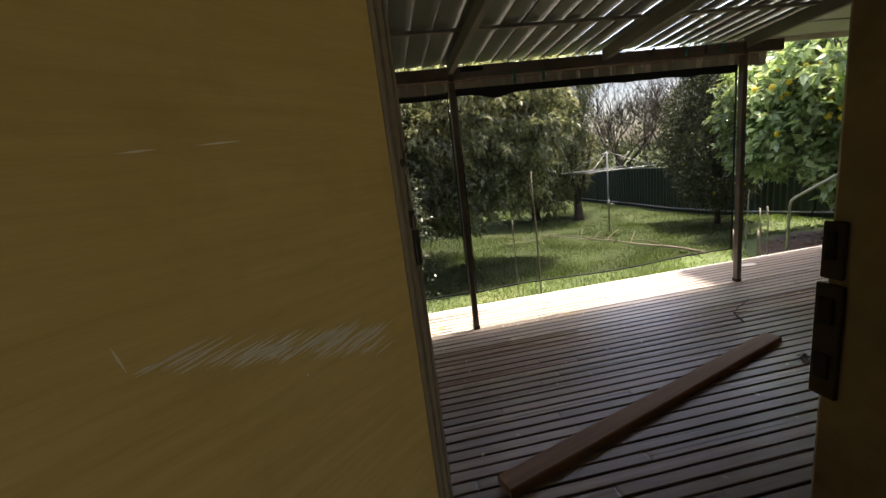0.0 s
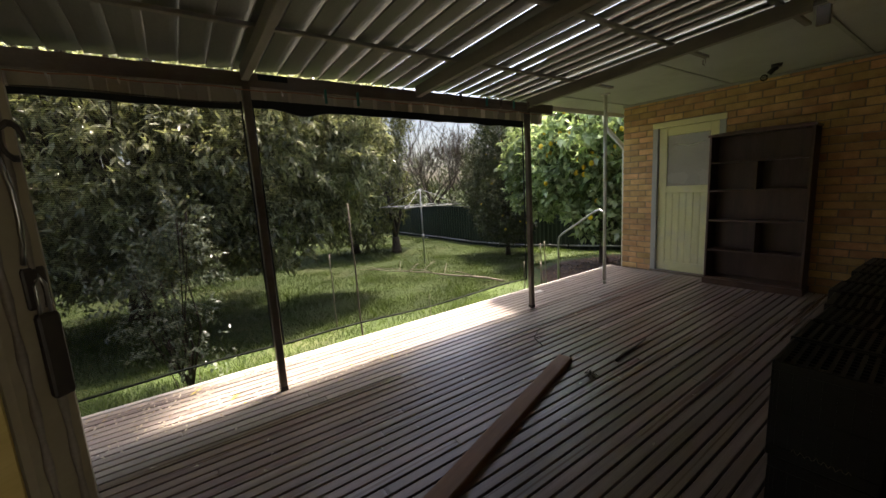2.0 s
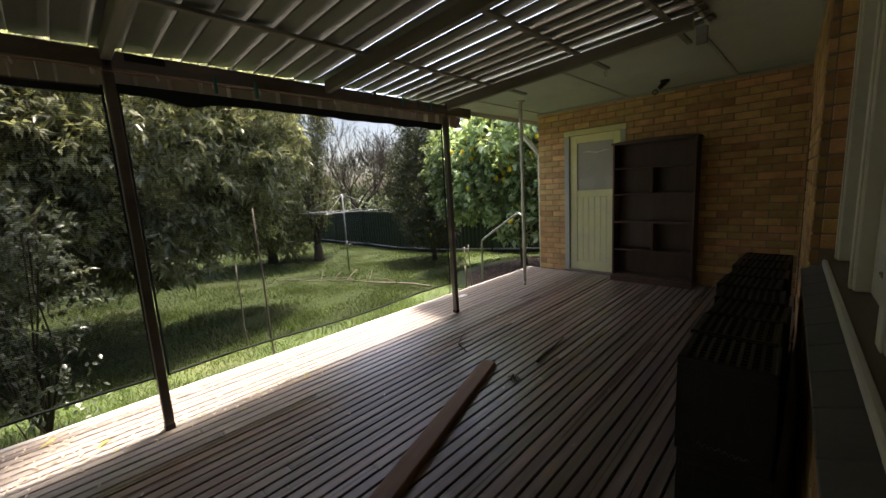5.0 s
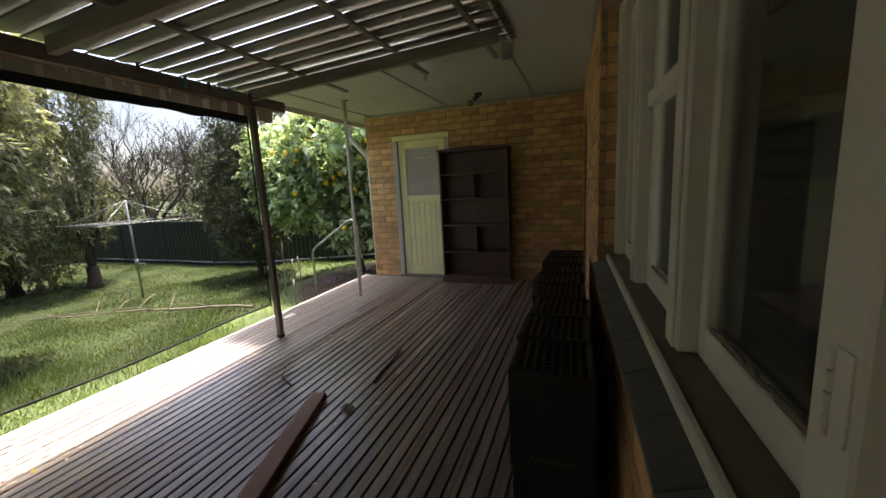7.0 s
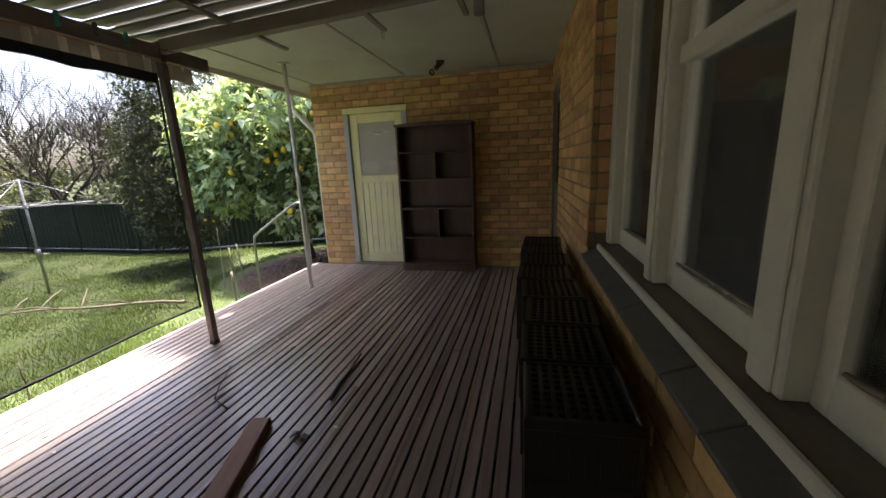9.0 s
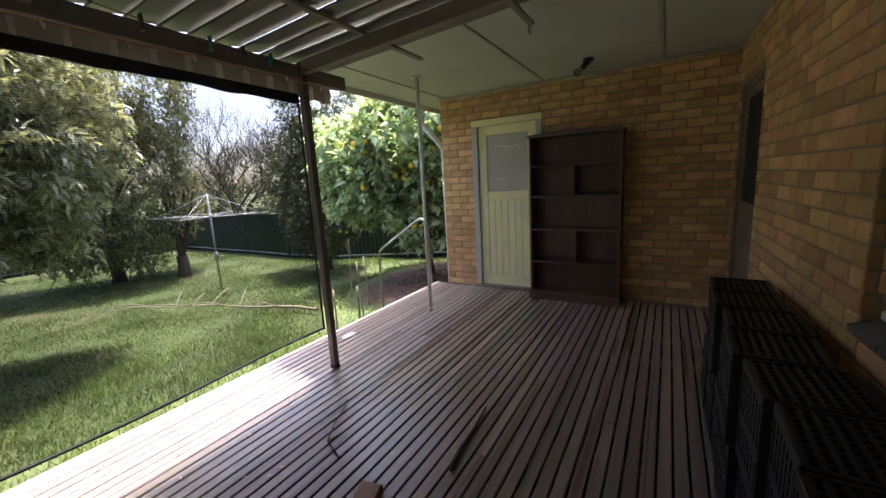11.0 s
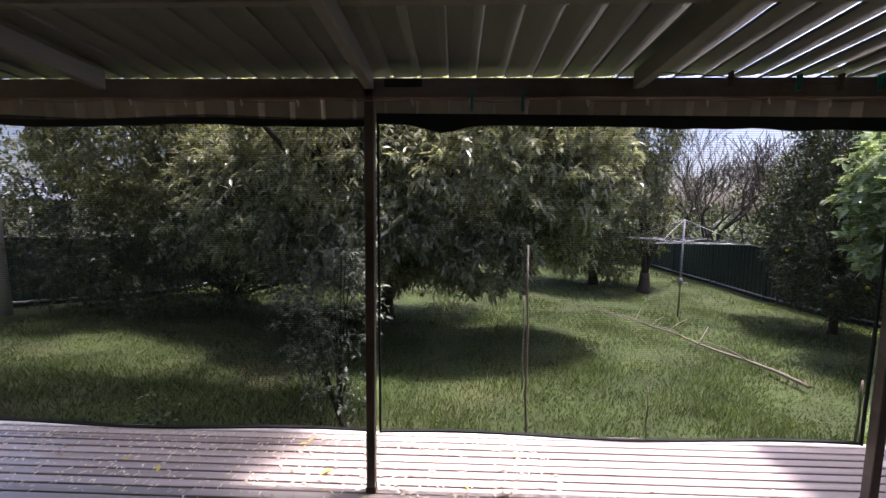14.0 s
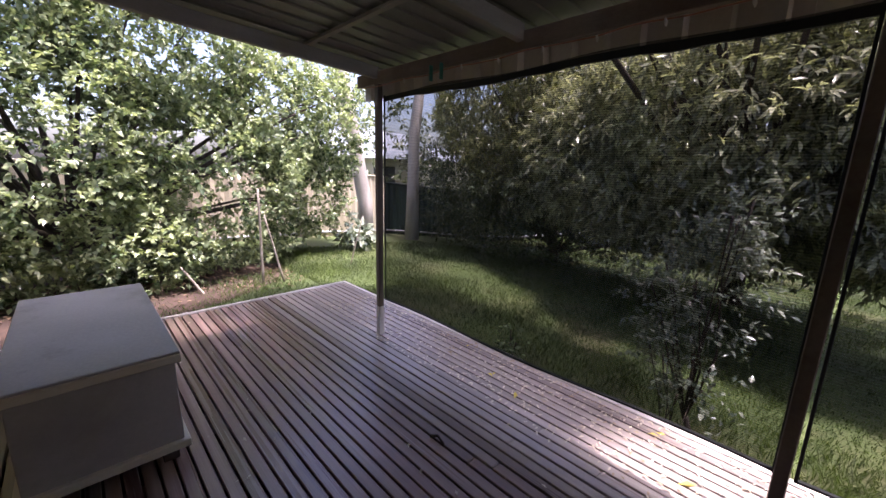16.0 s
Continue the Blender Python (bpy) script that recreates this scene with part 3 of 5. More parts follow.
def build_patio_cover():
    cover = base("patio_cover", (0, 0, 0), "lean-to patio cover of cream metal pans, coloured dark for shade, on painted timber", "patio cover")
    n = int((ROOF_X1 - ROOF_X0) / PAN)
    ya, yb = -0.22, -2.66
    prof = [(0.0, -0.030), (0.0, 0.0), (0.060, 0.004), (0.120, 0.012), (0.160, 0.026), (0.167, 0.031), (0.192, 0.032), (0.1925, 0.0335), (0.166, 0.0325), (0.158, 0.028), (0.119, 0.0135), (0.059, 0.0055), (-0.0015, 0.0015), (-0.0015, -0.030)]
    pans = []
    for v in range(3):
        bm = bmesh.new()
        rows = []
        for k in range(7):
            y = ya + (yb - ya) * k / 6
            sag = 0.005 * noise.noise((v * 3.3, y * 1.2, 1.0))
            rows.append([bm.verts.new((px * PAN / 0.17, y, 2.320 + pz * 0.46 + lift(y) + sag)) for px, pz in prof])
        m = len(prof)
        for a, b in zip(rows, rows[1:]):
            for k in range(m):
                bm.faces.new((a[k], a[(k + 1) % m], b[(k + 1) % m], b[k]))
        bm.faces.new(rows[0]); bm.faces.new(rows[-1][::-1])
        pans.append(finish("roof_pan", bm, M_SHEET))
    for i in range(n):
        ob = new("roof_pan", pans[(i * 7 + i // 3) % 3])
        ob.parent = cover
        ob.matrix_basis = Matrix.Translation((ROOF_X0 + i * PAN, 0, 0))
    bm = bmesh.new()
    box(bm, ROOF_X0 + 0.12, -2.16, -0.405, -0.36, 2.155, 2.25, 0.004)
    part("beam", bm, M_BEAM, cover, "weathered painted timber front beam")
    bm = bmesh.new()
    box(bm, ROOF_X0 + 0.12, -2.12, -0.352, -0.318, 2.20, 2.235, 0.004)
    part("front_batten", bm, M_BEAM, cover)
    for x in (POSTS[0], -6.66, POSTS[1], -3.93, POSTS[2]):
        bm = bmesh.new()
        slanted(bm, x - 0.024, x + 0.024, -2.60, -0.40, 2.195, 2.284)
        part("rafter", bm, M_RAFTER, cover)
    for y in (-0.97, -1.82, -2.45):
        bm = bmesh.new()
        box(bm, ROOF_X0 - 0.03, -1.93, y - 0.02, y + 0.02, 2.285 + lift(y), 2.306 + lift(y), 0.003)
        part("purlin", bm, M_RAFTER, cover)
    bm = bmesh.new()
    box(bm, -2.13, -2.10, -2.60, -2.53, 2.33, 2.45, 0.004)
    part("bracket", bm, M_RAFTER, cover)
    # valance: short ribbed sheet hanging outside the beam
    bm = bmesh.new()
    z1, z0 = 2.215, 2.062
    pts = []
    x = ROOF_X0 + 0.10
    while x < -2.24:
        pts += [(x, 0.0), (x + 0.085, 0.0), (x + 0.092, 0.055), (x + 0.155, 0.055), (x + 0.163, 0.0)]
        x += 0.17
    for t in (0.0, 0.0016):
        lo = [bm.verts.new((px, -0.305 + py + t, z0 + 0.004 * noise.noise((px * 4, 0, 0)))) for px, py in pts]
        hi = [bm.verts.new((px, -0.315 + py + t, z1)) for px, py in pts]
        for i in range(len(pts) - 1):
            bm.faces.new((lo[i], lo[i + 1], hi[i + 1], hi[i]))
    part("valance", bm, M_VALANCE, cover, "ribbed metal valance sheet, dusty beige")
    bm = bmesh.new()
    box(bm, -5.19, -5.00, -0.412, -0.404, 2.205, 2.245, 0.002)
    part("dark_plate", bm, M_HEM, cover, "dark plate screwed to the beam")
    for i, x in enumerate(POSTS):
        bm = bmesh.new()
        lean = (0.0, -0.012, 0.008)[i]
        vs = box(bm, -0.025, 0.025, -0.025, 0.025, 0.0, 2.20, 0.004)
        for v in vs:
            v.co += Vector((x + lean * (1 - v.co.z / 2.2), POST_Y + 0.0, 0))
        p = part("post", bm, M_POST, cover, "slim square steel post with worn brown paint")
        bm = bmesh.new()
        box(bm, x + lean - 0.0275, x + lean + 0.0275, POST_Y - 0.0275, POST_Y + 0.0275, 0.0, 0.27 if i == 0 else 0.035, 0.003)
        part("post_foot", bm, M_POSTFOOT if i == 0 else M_IRON, p, "bare pale foot of the post" if i == 0 else "rusty foot of the post")
    # screen cloths
    for x0, x1, top in ((POSTS[0], POSTS[1], 2.075), (POSTS[1], POSTS[2], 2.06)):
        scr = base("shade_screen", (0, 0, 0), "dark see-through shade cloth blind laced between posts", "shade screen")
        bm = bmesh.new()
        nx, nz = 40, 20
        grid = []
        for j in range(nz + 1):
            row = []
            for i in range(nx + 1):
                u, v = i / nx, j / nz
                zb, zt = 0.335 + 0.012 * math.sin(u * 9), top + 0.010 * math.sin(u * 14 + x0)
                y = POST_Y + 0.032 + 0.02 * math.sin(u * math.pi) * math.sin(v * math.pi) + 0.006 * noise.noise((u * 5, v * 3, x0))
                row.append(bm.verts.new((x0 + 0.03 + (x1 - x0 - 0.06) * u, y, zb + (zt - zb) * v)))
            grid.append(row)
        for j in range(nz):
            for i in range(nx):
                f = bm.faces.new((grid[j][i], grid[j][i + 1], grid[j + 1][i + 1], grid[j + 1][i]))
                f.smooth = True
        part("cloth", bm, M_CLOTH if x0 > -6 else M_CLOTH_DENSE, scr)
        for nm, zz, hgt in (("top_hem", top, 0.035), ("bottom_hem", 0.330, 0.010)):
            bm = bmesh.new()
            rings = []
            for i in range(nx + 1):
                u = i / nx
                xx = x0 + 0.028 + (x1 - x0 - 0.056) * u
                wob = 1 + 0.3 * noise.noise((xx * 5, 0, 0))
                if nm == "bottom_hem":
                    lo, hi = zz + 0.012 * math.sin(u * 9), zz + 0.012 * math.sin(u * 9) + hgt * wob
                elif x0 > -6:
                    hi = top + 0.03 - 0.02 * u
                    lo = top - (0.022 + 0.032 * u) * wob - 0.035 * math.exp(-((u - 0.13) / 0.05) ** 2)
                else:
                    hi = top - 0.012 + 0.008 * math.sin(u * 12)
                    lo = hi - hgt * wob
                rings.append([bm.verts.new(p) for p in ((xx, POST_Y + 0.026, lo), (xx, POST_Y + 0.045, lo), (xx, POST_Y + 0.045, hi), (xx, POST_Y + 0.026, hi))])
            for p, q in zip(rings, rings[1:]):
                for k in range(4):
                    bm.faces.new((p[k], p[(k + 1) % 4], q[(k + 1) % 4], q[k]))
            part(nm, bm, M_HEM, scr, "black rolled hem of the cloth")
        for xx in (x0 + 0.034, x1 - 0.034):
            bm = bmesh.new()
            box(bm, xx - 0.006, xx + 0.006, POST_Y + 0.026, POST_Y + 0.040, 0.33, top, 0.002)
            part("side_hem", bm, M_HEM, scr)
    # rope light with small clear bulbs along the beam
    rope = base("string_lights", (0, 0, 0), "unlit orange string of clear party bulbs along the beam", "string lights")
    bm = bmesh.new()
    pts = []
    rnd = random.Random(3)
    for i in range(64):
        x = ROOF_X0 + 0.2 + i * 0.097
        pts.append((x, -0.412, 2.145 - 0.012 * abs(math.sin(i * 0.55)) + rnd.uniform(-0.003, 0.003)))
    tube(bm, pts, 0.004, 5)
    part("cord", bm, M_ROPE, rope)
    for i in range(6, 62, 3):
        bm = bmesh.new()
        p = pts[i]
        tube(bm, [(p[0], p[1] - 0.003, p[2] + 0.004), (p[0] + 0.004, p[1] - 0.004, p[2] - 0.012), (p[0] + 0.006, p[1] - 0.004, p[2] - 0.028)], [0.005, 0.008, 0.003], 6)
        part("bulb", bm, M_CLEAR, rope)
    # line with pegs
    line = base("peg_line", (0, 0, 0), "thin cord with clothes pegs under the patio roof", "clothes line")
    bm = bmesh.new()
    tube(bm, [(-3.95, -0.60, 2.21), (-3.2, -0.56, 2.17), (-2.56, -0.52, 2.19)], 0.0025, 5)
    part("cord", bm, M_PEGWOOD, line)
    for i, x in enumerate((-3.6, -3.3, -3.12, -2.95, -2.75)):
        bm = bmesh.new()
        z = 2.185 + (0.012 if x < -3.5 else 0)
        box(bm, x - 0.006, x + 0.006, -0.585, -0.573, z - 0.05, z + 0.022, 0.002)
        box(bm, x - 0.006, x + 0.006, -0.571, -0.560, z - 0.05, z + 0.022, 0.002)
        part("peg", bm, M_PEGGREEN if i % 2 else M_PEGWOOD, line, "green plastic clothes peg" if i % 2 else "dark wooden clothes peg")
    for x, y in ((-7.35, -0.43), (-7.25, -0.43), (-4.5, -0.43), (-4.75, -0.43)):
        bm = bmesh.new()
        box(bm, x - 0.007, x + 0.007, y - 0.006, y + 0.006, 2.08, 2.18, 0.002)
        box(bm, x - 0.007, x + 0.007, y - 0.018, y - 0.008, 2.08, 2.18, 0.002)
        thing("clothes_peg", bm, M_PEGGREEN, "green clothes peg clipped to the beam", "clothes peg", "pegs on the beam")
    bm = bmesh.new()
    tube(bm, [(-1.96, -1.82, 2.37), (-1.95, -1.82, 2.33), (-1.97, -1.82, 2.30), (-2.0, -1.82, 2.31), (-2.0, -1.82, 2.34)], 0.004, 6)
    thing("hook", bm, M_STEEL, "small steel hook hanging at the purlin end", "hook")
    # thin pole under the soffit
    pole = base("steel_pole", (-1.11, -0.385, 0), "thin pale painted round steel pole holding the soffit", "pole")
    bm = bmesh.new(); tube(bm, [(0, 0, 0), (0, 0, SOFFIT_Z - 0.01)], 0.021, 14); part("shaft", bm, M_POLE, pole)
    bm = bmesh.new(); tube(bm, [(0, 0, SOFFIT_Z - 0.014), (0, 0, SOFFIT_Z - 0.001)], 0.055, 18); part("top_flange", bm, M_POLE, pole)
    bm = bmesh.new(); tube(bm, [(0, 0, 0.0), (0, 0, 0.05)], 0.024, 14); part("foot_sleeve", bm, M_POLE, pole)


# ---- doors and windows ----


def build_end_door():
    d = base("door_1", (0, 0, 0), "cream half-glazed door with grooved lower panel, closed", "door")
    d["kind"] = "structure"
    bm = bmesh.new()
    box(bm, -0.012, 0.12, -0.515, -0.445, 0.0, 2.125, 0.004)
    box(bm, -0.012, 0.12, -1.335, -1.265, 0.0, 2.125, 0.004)
    part("frame_side", bm, M_GREYTRIM, d, "grey-white door frame")
    bm = bmesh.new()
    box(bm, -0.016, 0.12, -1.340, -0.440, 2.055, 2.130, 0.004)
    part("frame_head", bm, M_CREAM, d)
    bm = bmesh.new()
    for y0, y1, z0, z1 in ((-0.625, -0.517, 0.03, 2.053), (-1.263, -1.155, 0.03, 2.053), (-1.155, -0.625, 1.94, 2.053), (-1.155, -0.625, 1.15, 1.25), (-1.155, -0.625, 0.03, 0.16)):
        box(bm, 0.03, 0.07, y0, y1, z0, z1, 0.004)
    leaf = part("door_leaf", bm, M_CREAM, d)
    k = 6
    for i in range(k):
        bm = bmesh.new()
        w = 0.53 / k
        box(bm, 0.040, 0.060, -0.625 - (i + 1) * w + 0.002, -0.625 - i * w - 0.002, 0.155, 1.155, 0.005)
        part("tongue_board", bm, M_CREAM, leaf)
    bm = bmesh.new()
    box(bm, 0.046, 0.052, -1.155, -0.625, 1.245, 1.945)
    part("pane", bm, M_FROST, leaf, "brown-grey frosted glass pane with a pale smear")
    bm = bmesh.new()
    pts = [(0.044, -0.70 - 0.4 * i / 8, 1.80 + 0.012 * math.sin(i * 1.1)) for i in range(9)]
    tube(bm, pts, [0.002, 0.008, 0.014, 0.010, 0.012, 0.006, 0.010, 0.006, 0.002], 6)
    for v in bm.verts:
        v.co.x = 0.0445 + (v.co.x - 0.0445) * 0.08
    part("smear", bm, M_WHITE, leaf)
    bm = bmesh.new()
    box(bm, -0.03, 0.12, -1.34, -0.44, -0.002, 0.028, 0.005)
    part("threshold", bm, M_SILLWOOD, d)


def build_side_door():
    d = base("door_2", (0, 0, 0), "dark brown door with a dark upper screen in the brick front", "door")
    d["kind"] = "structure"
    square_to_house(d)
    y1 = WALL_Y
    bm = bmesh.new()
    box(bm, -0.155, -0.10, y1 - 0.14, y1 + 0.012, 0.02, 2.10, 0.004)
    box(bm, -0.930, -0.875, y1 - 0.14, y1 + 0.012, 0.02, 2.10, 0.004)
    box(bm, -0.875, -0.155, y1 - 0.14, y1 + 0.012, 2.04, 2.10, 0.004)
    for v in bm.verts:
        v.co.y -= 0.02
    part("door_frame", bm, M_BEAM, d)
    bm = bmesh.new()
    for x0, x1, z0, z1 in ((-0.875, -0.83, 0.03, 2.04), (-0.22, -0.155, 0.03, 2.04), (-0.83, -0.22, 0.03, 1.10), (-0.83, -0.22, 1.97, 2.04)):
        box(bm, x0, x1, y1 - 0.07, y1 - 0.03, z0, z1, 0.004)
    leaf = part("door_leaf", bm, M_BEAM, d)
    bm = bmesh.new()
    box(bm, -0.83, -0.22, y1 - 0.056, y1 - 0.048, 1.10, 1.97)
    part("screen", bm, M_HEM, leaf, "dark insect screen")


def build_windows():
    w = base("window_1", (0, 0, 0), "wide white timber window with flaking paint", "window")
    w["kind"] = "structure"
    square_to_house(w)
    yf = WALL_Y - 0.128     # front of the frame members
    top = 2.36
    for x0, x1, dep in ((-2.745, -2.662, 0.02), (-3.445, -3.345, 0.02), (-4.185, -4.065, 0.02)):
        bm = bmesh.new()
        box(bm, x0, x1, yf - 0.10, yf + dep, 0.895, top, 0.006)
        box(bm, x0 + 0.022, x1 - 0.022, yf + dep, yf + dep + 0.008, 0.899, top - 0.002, 0.003)
        part("mullion", bm, M_WHITE, w)
    bm = bmesh.new()
    box(bm, -4.86, -2.66, yf - 0.10, yf + 0.015, 2.29, 2.372, 0.005)
    part("window_head", bm, M_WHITE, w)
    # inner timber sill and its pale nosing
    bm = bmesh.new()
    for v in box(bm, -4.86, -2.662, yf - 0.10, WALL_Y - 0.077, 0.84, 0.893, 0.004):
        if v.co.z > 0.87 and v.co.y > yf:
            v.co.z -= 0.016
    part("window_sill", bm, M_SILLWOOD, w, "bare weathered timber sill")
    bm = bmesh.new()
    box(bm, -4.86, -2.662, WALL_Y - 0.077, WALL_Y - 0.055, 0.835, 0.884, 0.006)
    part("sill_nosing", bm, M_WHITE, w)
    panes = ((-3.345, -2.745, False), (-4.065, -3.445, True), (-4.865, -4.185, False))
    for x0, x1, split in panes:
        bm = bmesh.new()
        ys, yd = yf - 0.075, yf - 0.030
        st = 0.045
        box(bm, x0, x0 + st, ys, yd, 0.894, 2.29, 0.004)
        box(bm, x1 - st, x1, ys, yd, 0.894, 2.29, 0.004)
        box(bm, x0 + st, x1 - st, ys, yd, 0.894, 0.985, 0.004)
        box(bm, x0 + st, x1 - st, ys, yd, 2.23, 2.29, 0.004)
        if split:
            box(bm, x0, x1, ys, yd + 0.02, 1.66, 1.72, 0.004)
            box(bm, x0 + st - 0.018, x0 + st, yd, yd + 0.02, 1.60, 2.29, 0.003)
        sash = part("window_frame", bm, M_WHITE, w)
        bm = bmesh.new()
        box(bm, x0 + st - 0.005, x1 - st + 0.005, ys + 0.018, ys + 0.022, 0.98, 2.235)
        g = part("pane", bm, M_GLASS, sash, "dusty dark window pane")
        g.visible_shadow = False
        # lifted putty and flaked paint along the bottom
        bm = bmesh.new()
        rnd = random.Random(int(-x0 * 100))
        n = 22
        pts = [(x0 + st + (x1 - x0 - 2 * st) * i / n, ys + 0.030 + rnd.uniform(0, 0.005), 0.985 + rnd.uniform(0.0, 0.007)) for i in range(n + 1)]
        tube(bm, pts, [0.004 + 0.005 * rnd.random() for _ in pts], 6)
        part("putty", bm, M_SILLWOOD, sash, "cracked brown putty")
    for x0, x1 in ((-3.30, -2.79), (-4.82, -4.23)):
        bm = bmesh.new()
        n = 30
        for i in range(n):
            z = 0.99 + (2.2 - 0.99) * i / n
            box(bm, x0, x1, yf - 0.135, yf - 0.115, z, z + 0.034, 0.004)
        part("blind", bm, M_CURTAIN, w, "brown slatted blind behind the glass")
    # outer sloping sill tiles
    bm = bmesh.new()
    box(bm, -4.86, -2.66, WALL_Y - 0.20, WALL_Y - 0.03, 0.77, 0.805)
    sill = structure("sill_bed", bm, M_MORTAR, "mortar bed under the window sill tiles", "window sill")
    square_to_house(sill)
    bm = bmesh.new()
    box(bm, -0.11, 0.11, -0.048, 0.048, -0.014, 0.014, 0.004)
    me = finish("sill_tile", bm, M_SILL)
    for i in range(10):
        ob = new("sill_tile", me)
        ob.parent = sill
        ob.matrix_basis = Matrix.Translation((-2.77 - i * 0.22, WALL_Y - 0.018, 0.826)) @ Matrix.Rotation(radians(-20), 4, "X") @ Matrix.Diagonal((0.985, 1, 1, 1))


def build_back_door():
    # frame of the back doorway and the timber panel beside it
    bm = bmesh.new()
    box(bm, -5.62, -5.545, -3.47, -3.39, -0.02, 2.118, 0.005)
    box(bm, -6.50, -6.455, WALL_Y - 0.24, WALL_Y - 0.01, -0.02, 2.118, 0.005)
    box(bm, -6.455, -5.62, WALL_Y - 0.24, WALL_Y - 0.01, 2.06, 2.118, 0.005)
    structure("trim_back_doorway", bm, M_JAMB, "old cream painted door frame, brownish, blotched and chipped", "door frame")
    bm = bmesh.new()
    box(bm, -5.545, -4.868, -3.47, -3.405, -0.02, 2.118, 0.005)
    box(bm, -4.94, -4.868, -3.405, -3.365, -0.02, 2.118, 0.004)
    structure("trim_panel", bm, M_WHITE, "old white painted timber panel beside the doorway", "door frame")
    strike = base("strike_plate", (-5.6215, -3.397, 1.31), "dark rusted lock keeper screwed to the door frame", "lock keeper")
    for nm, z0, z1, w in (("upper_plate", 0.030, 0.074, 0.0075), ("lower_plate", -0.068, 0.026, 0.0095)):
        bm = bmesh.new()
        box(bm, -0.002, 0.0015, -w, w, z0, z1, 0.001)
        part(nm, bm, M_IRON, strike)
        for zz in ((z0 + 0.016, z0 + 0.062) if w > 0.009 else (z0 + 0.015,)):
            bm = bmesh.new()
            box(bm, -0.0045, 0.0, -w + 0.005, w - 0.004, zz, zz + 0.021, 0.0005)
            part("latch_hole", bm, M_HEM, strike)
    hinge = base("hinge", (-4.905, -3.361, 1.18), "white painted steel butt hinge on the frame", "hinge")
    for i in range(4):
        bm = bmesh.new()
        tube(bm, [(0, 0, -0.044 + i * 0.022), (0, 0, -0.024 + i * 0.022)], 0.0035, 10)
        part("knuckle", bm, M_WHITE, hinge)
    bm = bmesh.new(); box(bm, -0.025, 0.0, -0.0035, -0.001, -0.044, 0.044, 0.0005); part("hinge_leaf", bm, M_WHITE, hinge)
    # the open door leaf
    hx, hy, ex, ey = -6.45, -3.375, -5.885, -2.825
    ang = math.degrees(math.atan2(ey - hy, ex - hx))
    L = math.hypot(ex - hx, ey - hy)
    door = base("door_3", pose(hx, hy, 0.015, 0, 0, ang), "yellow varnished ply back door standing open", "door")
    door["kind"] = "structure"
    bm = bmesh.new(); box(bm, 0.0, L - 0.048, 0.0, 0.036, 0.0, 2.03, 0.003)
    leaf = part("door_leaf", bm, M_YELLOW, door)
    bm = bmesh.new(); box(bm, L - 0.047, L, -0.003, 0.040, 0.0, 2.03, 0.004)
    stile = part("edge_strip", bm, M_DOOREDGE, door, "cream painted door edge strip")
    for dx in (0.014, 0.034):
        bm = bmesh.new()
        pts = [(L - 0.048 + dx, -0.0045, 0.02 + i * 0.025) for i in range(80)]
        tube(bm, pts, [0.0022 + 0.0014 * (i % 2) for i in range(80)], 5)
        part("beading", bm, M_BEAM, stile, "brown beaded weather strip")
    bm = bmesh.new()
    rnd = random.Random(8)

    def scrape(xa, za, xb, zb, w):
        d = Vector((xb - xa, 0, zb - za)).normalized()
        s = Vector((-d.z, 0, d.x)) * w
        p, q = Vector((xa, -0.0007, za)), Vector((xb, -0.0007, zb))
        m = p.lerp(q, 0.5)
        bm.faces.new([bm.verts.new(c) for c in (p, m - s, q, m + s)])
    for i in range(170):
        u = rnd.random() ** 0.8
        x0, z0 = 0.265 + 0.355 * u, 1.262 - 0.125 * u + rnd.uniform(-0.5, 0.5) * (0.006 + 0.042 * u)
        ln = rnd.uniform(0.02, 0.085)
        scrape(x0, z0, x0 + ln, z0 + 0.10 * ln + 0.10 * ln * rnd.random(), 0.0012 * rnd.random() + 0.0005)
    for a in ((0.268, 1.300, 0.276, 1.262), (0.32, 1.50, 0.36, 1.504), (0.40, 1.507, 0.46, 1.512), (0.48, 1.15, 0.487, 1.152)):
        scrape(*a, 0.0014)
    part("scuff", bm, M_SCRATCH, leaf, "pale scraped scuff marks")
    # hasp, ring and padlock
    hasp = base("padlock_and_hasp", door.matrix_world @ Matrix.Translation((L - 0.014, -0.003, 1.42)) @ Matrix.Diagonal((0.45, 0.32, 0.8, 1)), "worn steel pull handle, hasp and padlock on the door edge", "padlock")
    bm = bmesh.new()
    pts = [(-0.012 + 0.0 * i, -0.006 - 0.024 * math.sin(i / 10 * math.pi), 0.05 - 0.11 * i / 10) for i in range(11)]
    tube(bm, pts, 0.0045, 8); part("pull_handle", bm, M_STEEL, hasp)
    bm = bmesh.new()
    tube(bm, [(0.012 + 0.018 * math.cos(a * math.tau / 14), -0.012, 0.065 + 0.018 * math.sin(a * math.tau / 14)) for a in range(12)], 0.004, 6); part("ring", bm, M_IRON, hasp)
    bm = bmesh.new(); sphere(bm, (-0.018, -0.008, 0.055), 0.011); part("knob", bm, M_IRON, hasp)
    bm = bmesh.new(); box(bm, -0.020, 0.018, -0.012, -0.001, -0.110, -0.065, 0.003); part("hasp_plate", bm, M_IRON, hasp)
    bm = bmesh.new(); tube(bm, [(-0.008, -0.016, -0.12), (-0.008, -0.018, -0.085), (0.0, -0.02, -0.075), (0.009, -0.018, -0.085), (0.009, -0.016, -0.12)], 0.0035, 8); part("shackle", bm, M_STEEL, hasp)
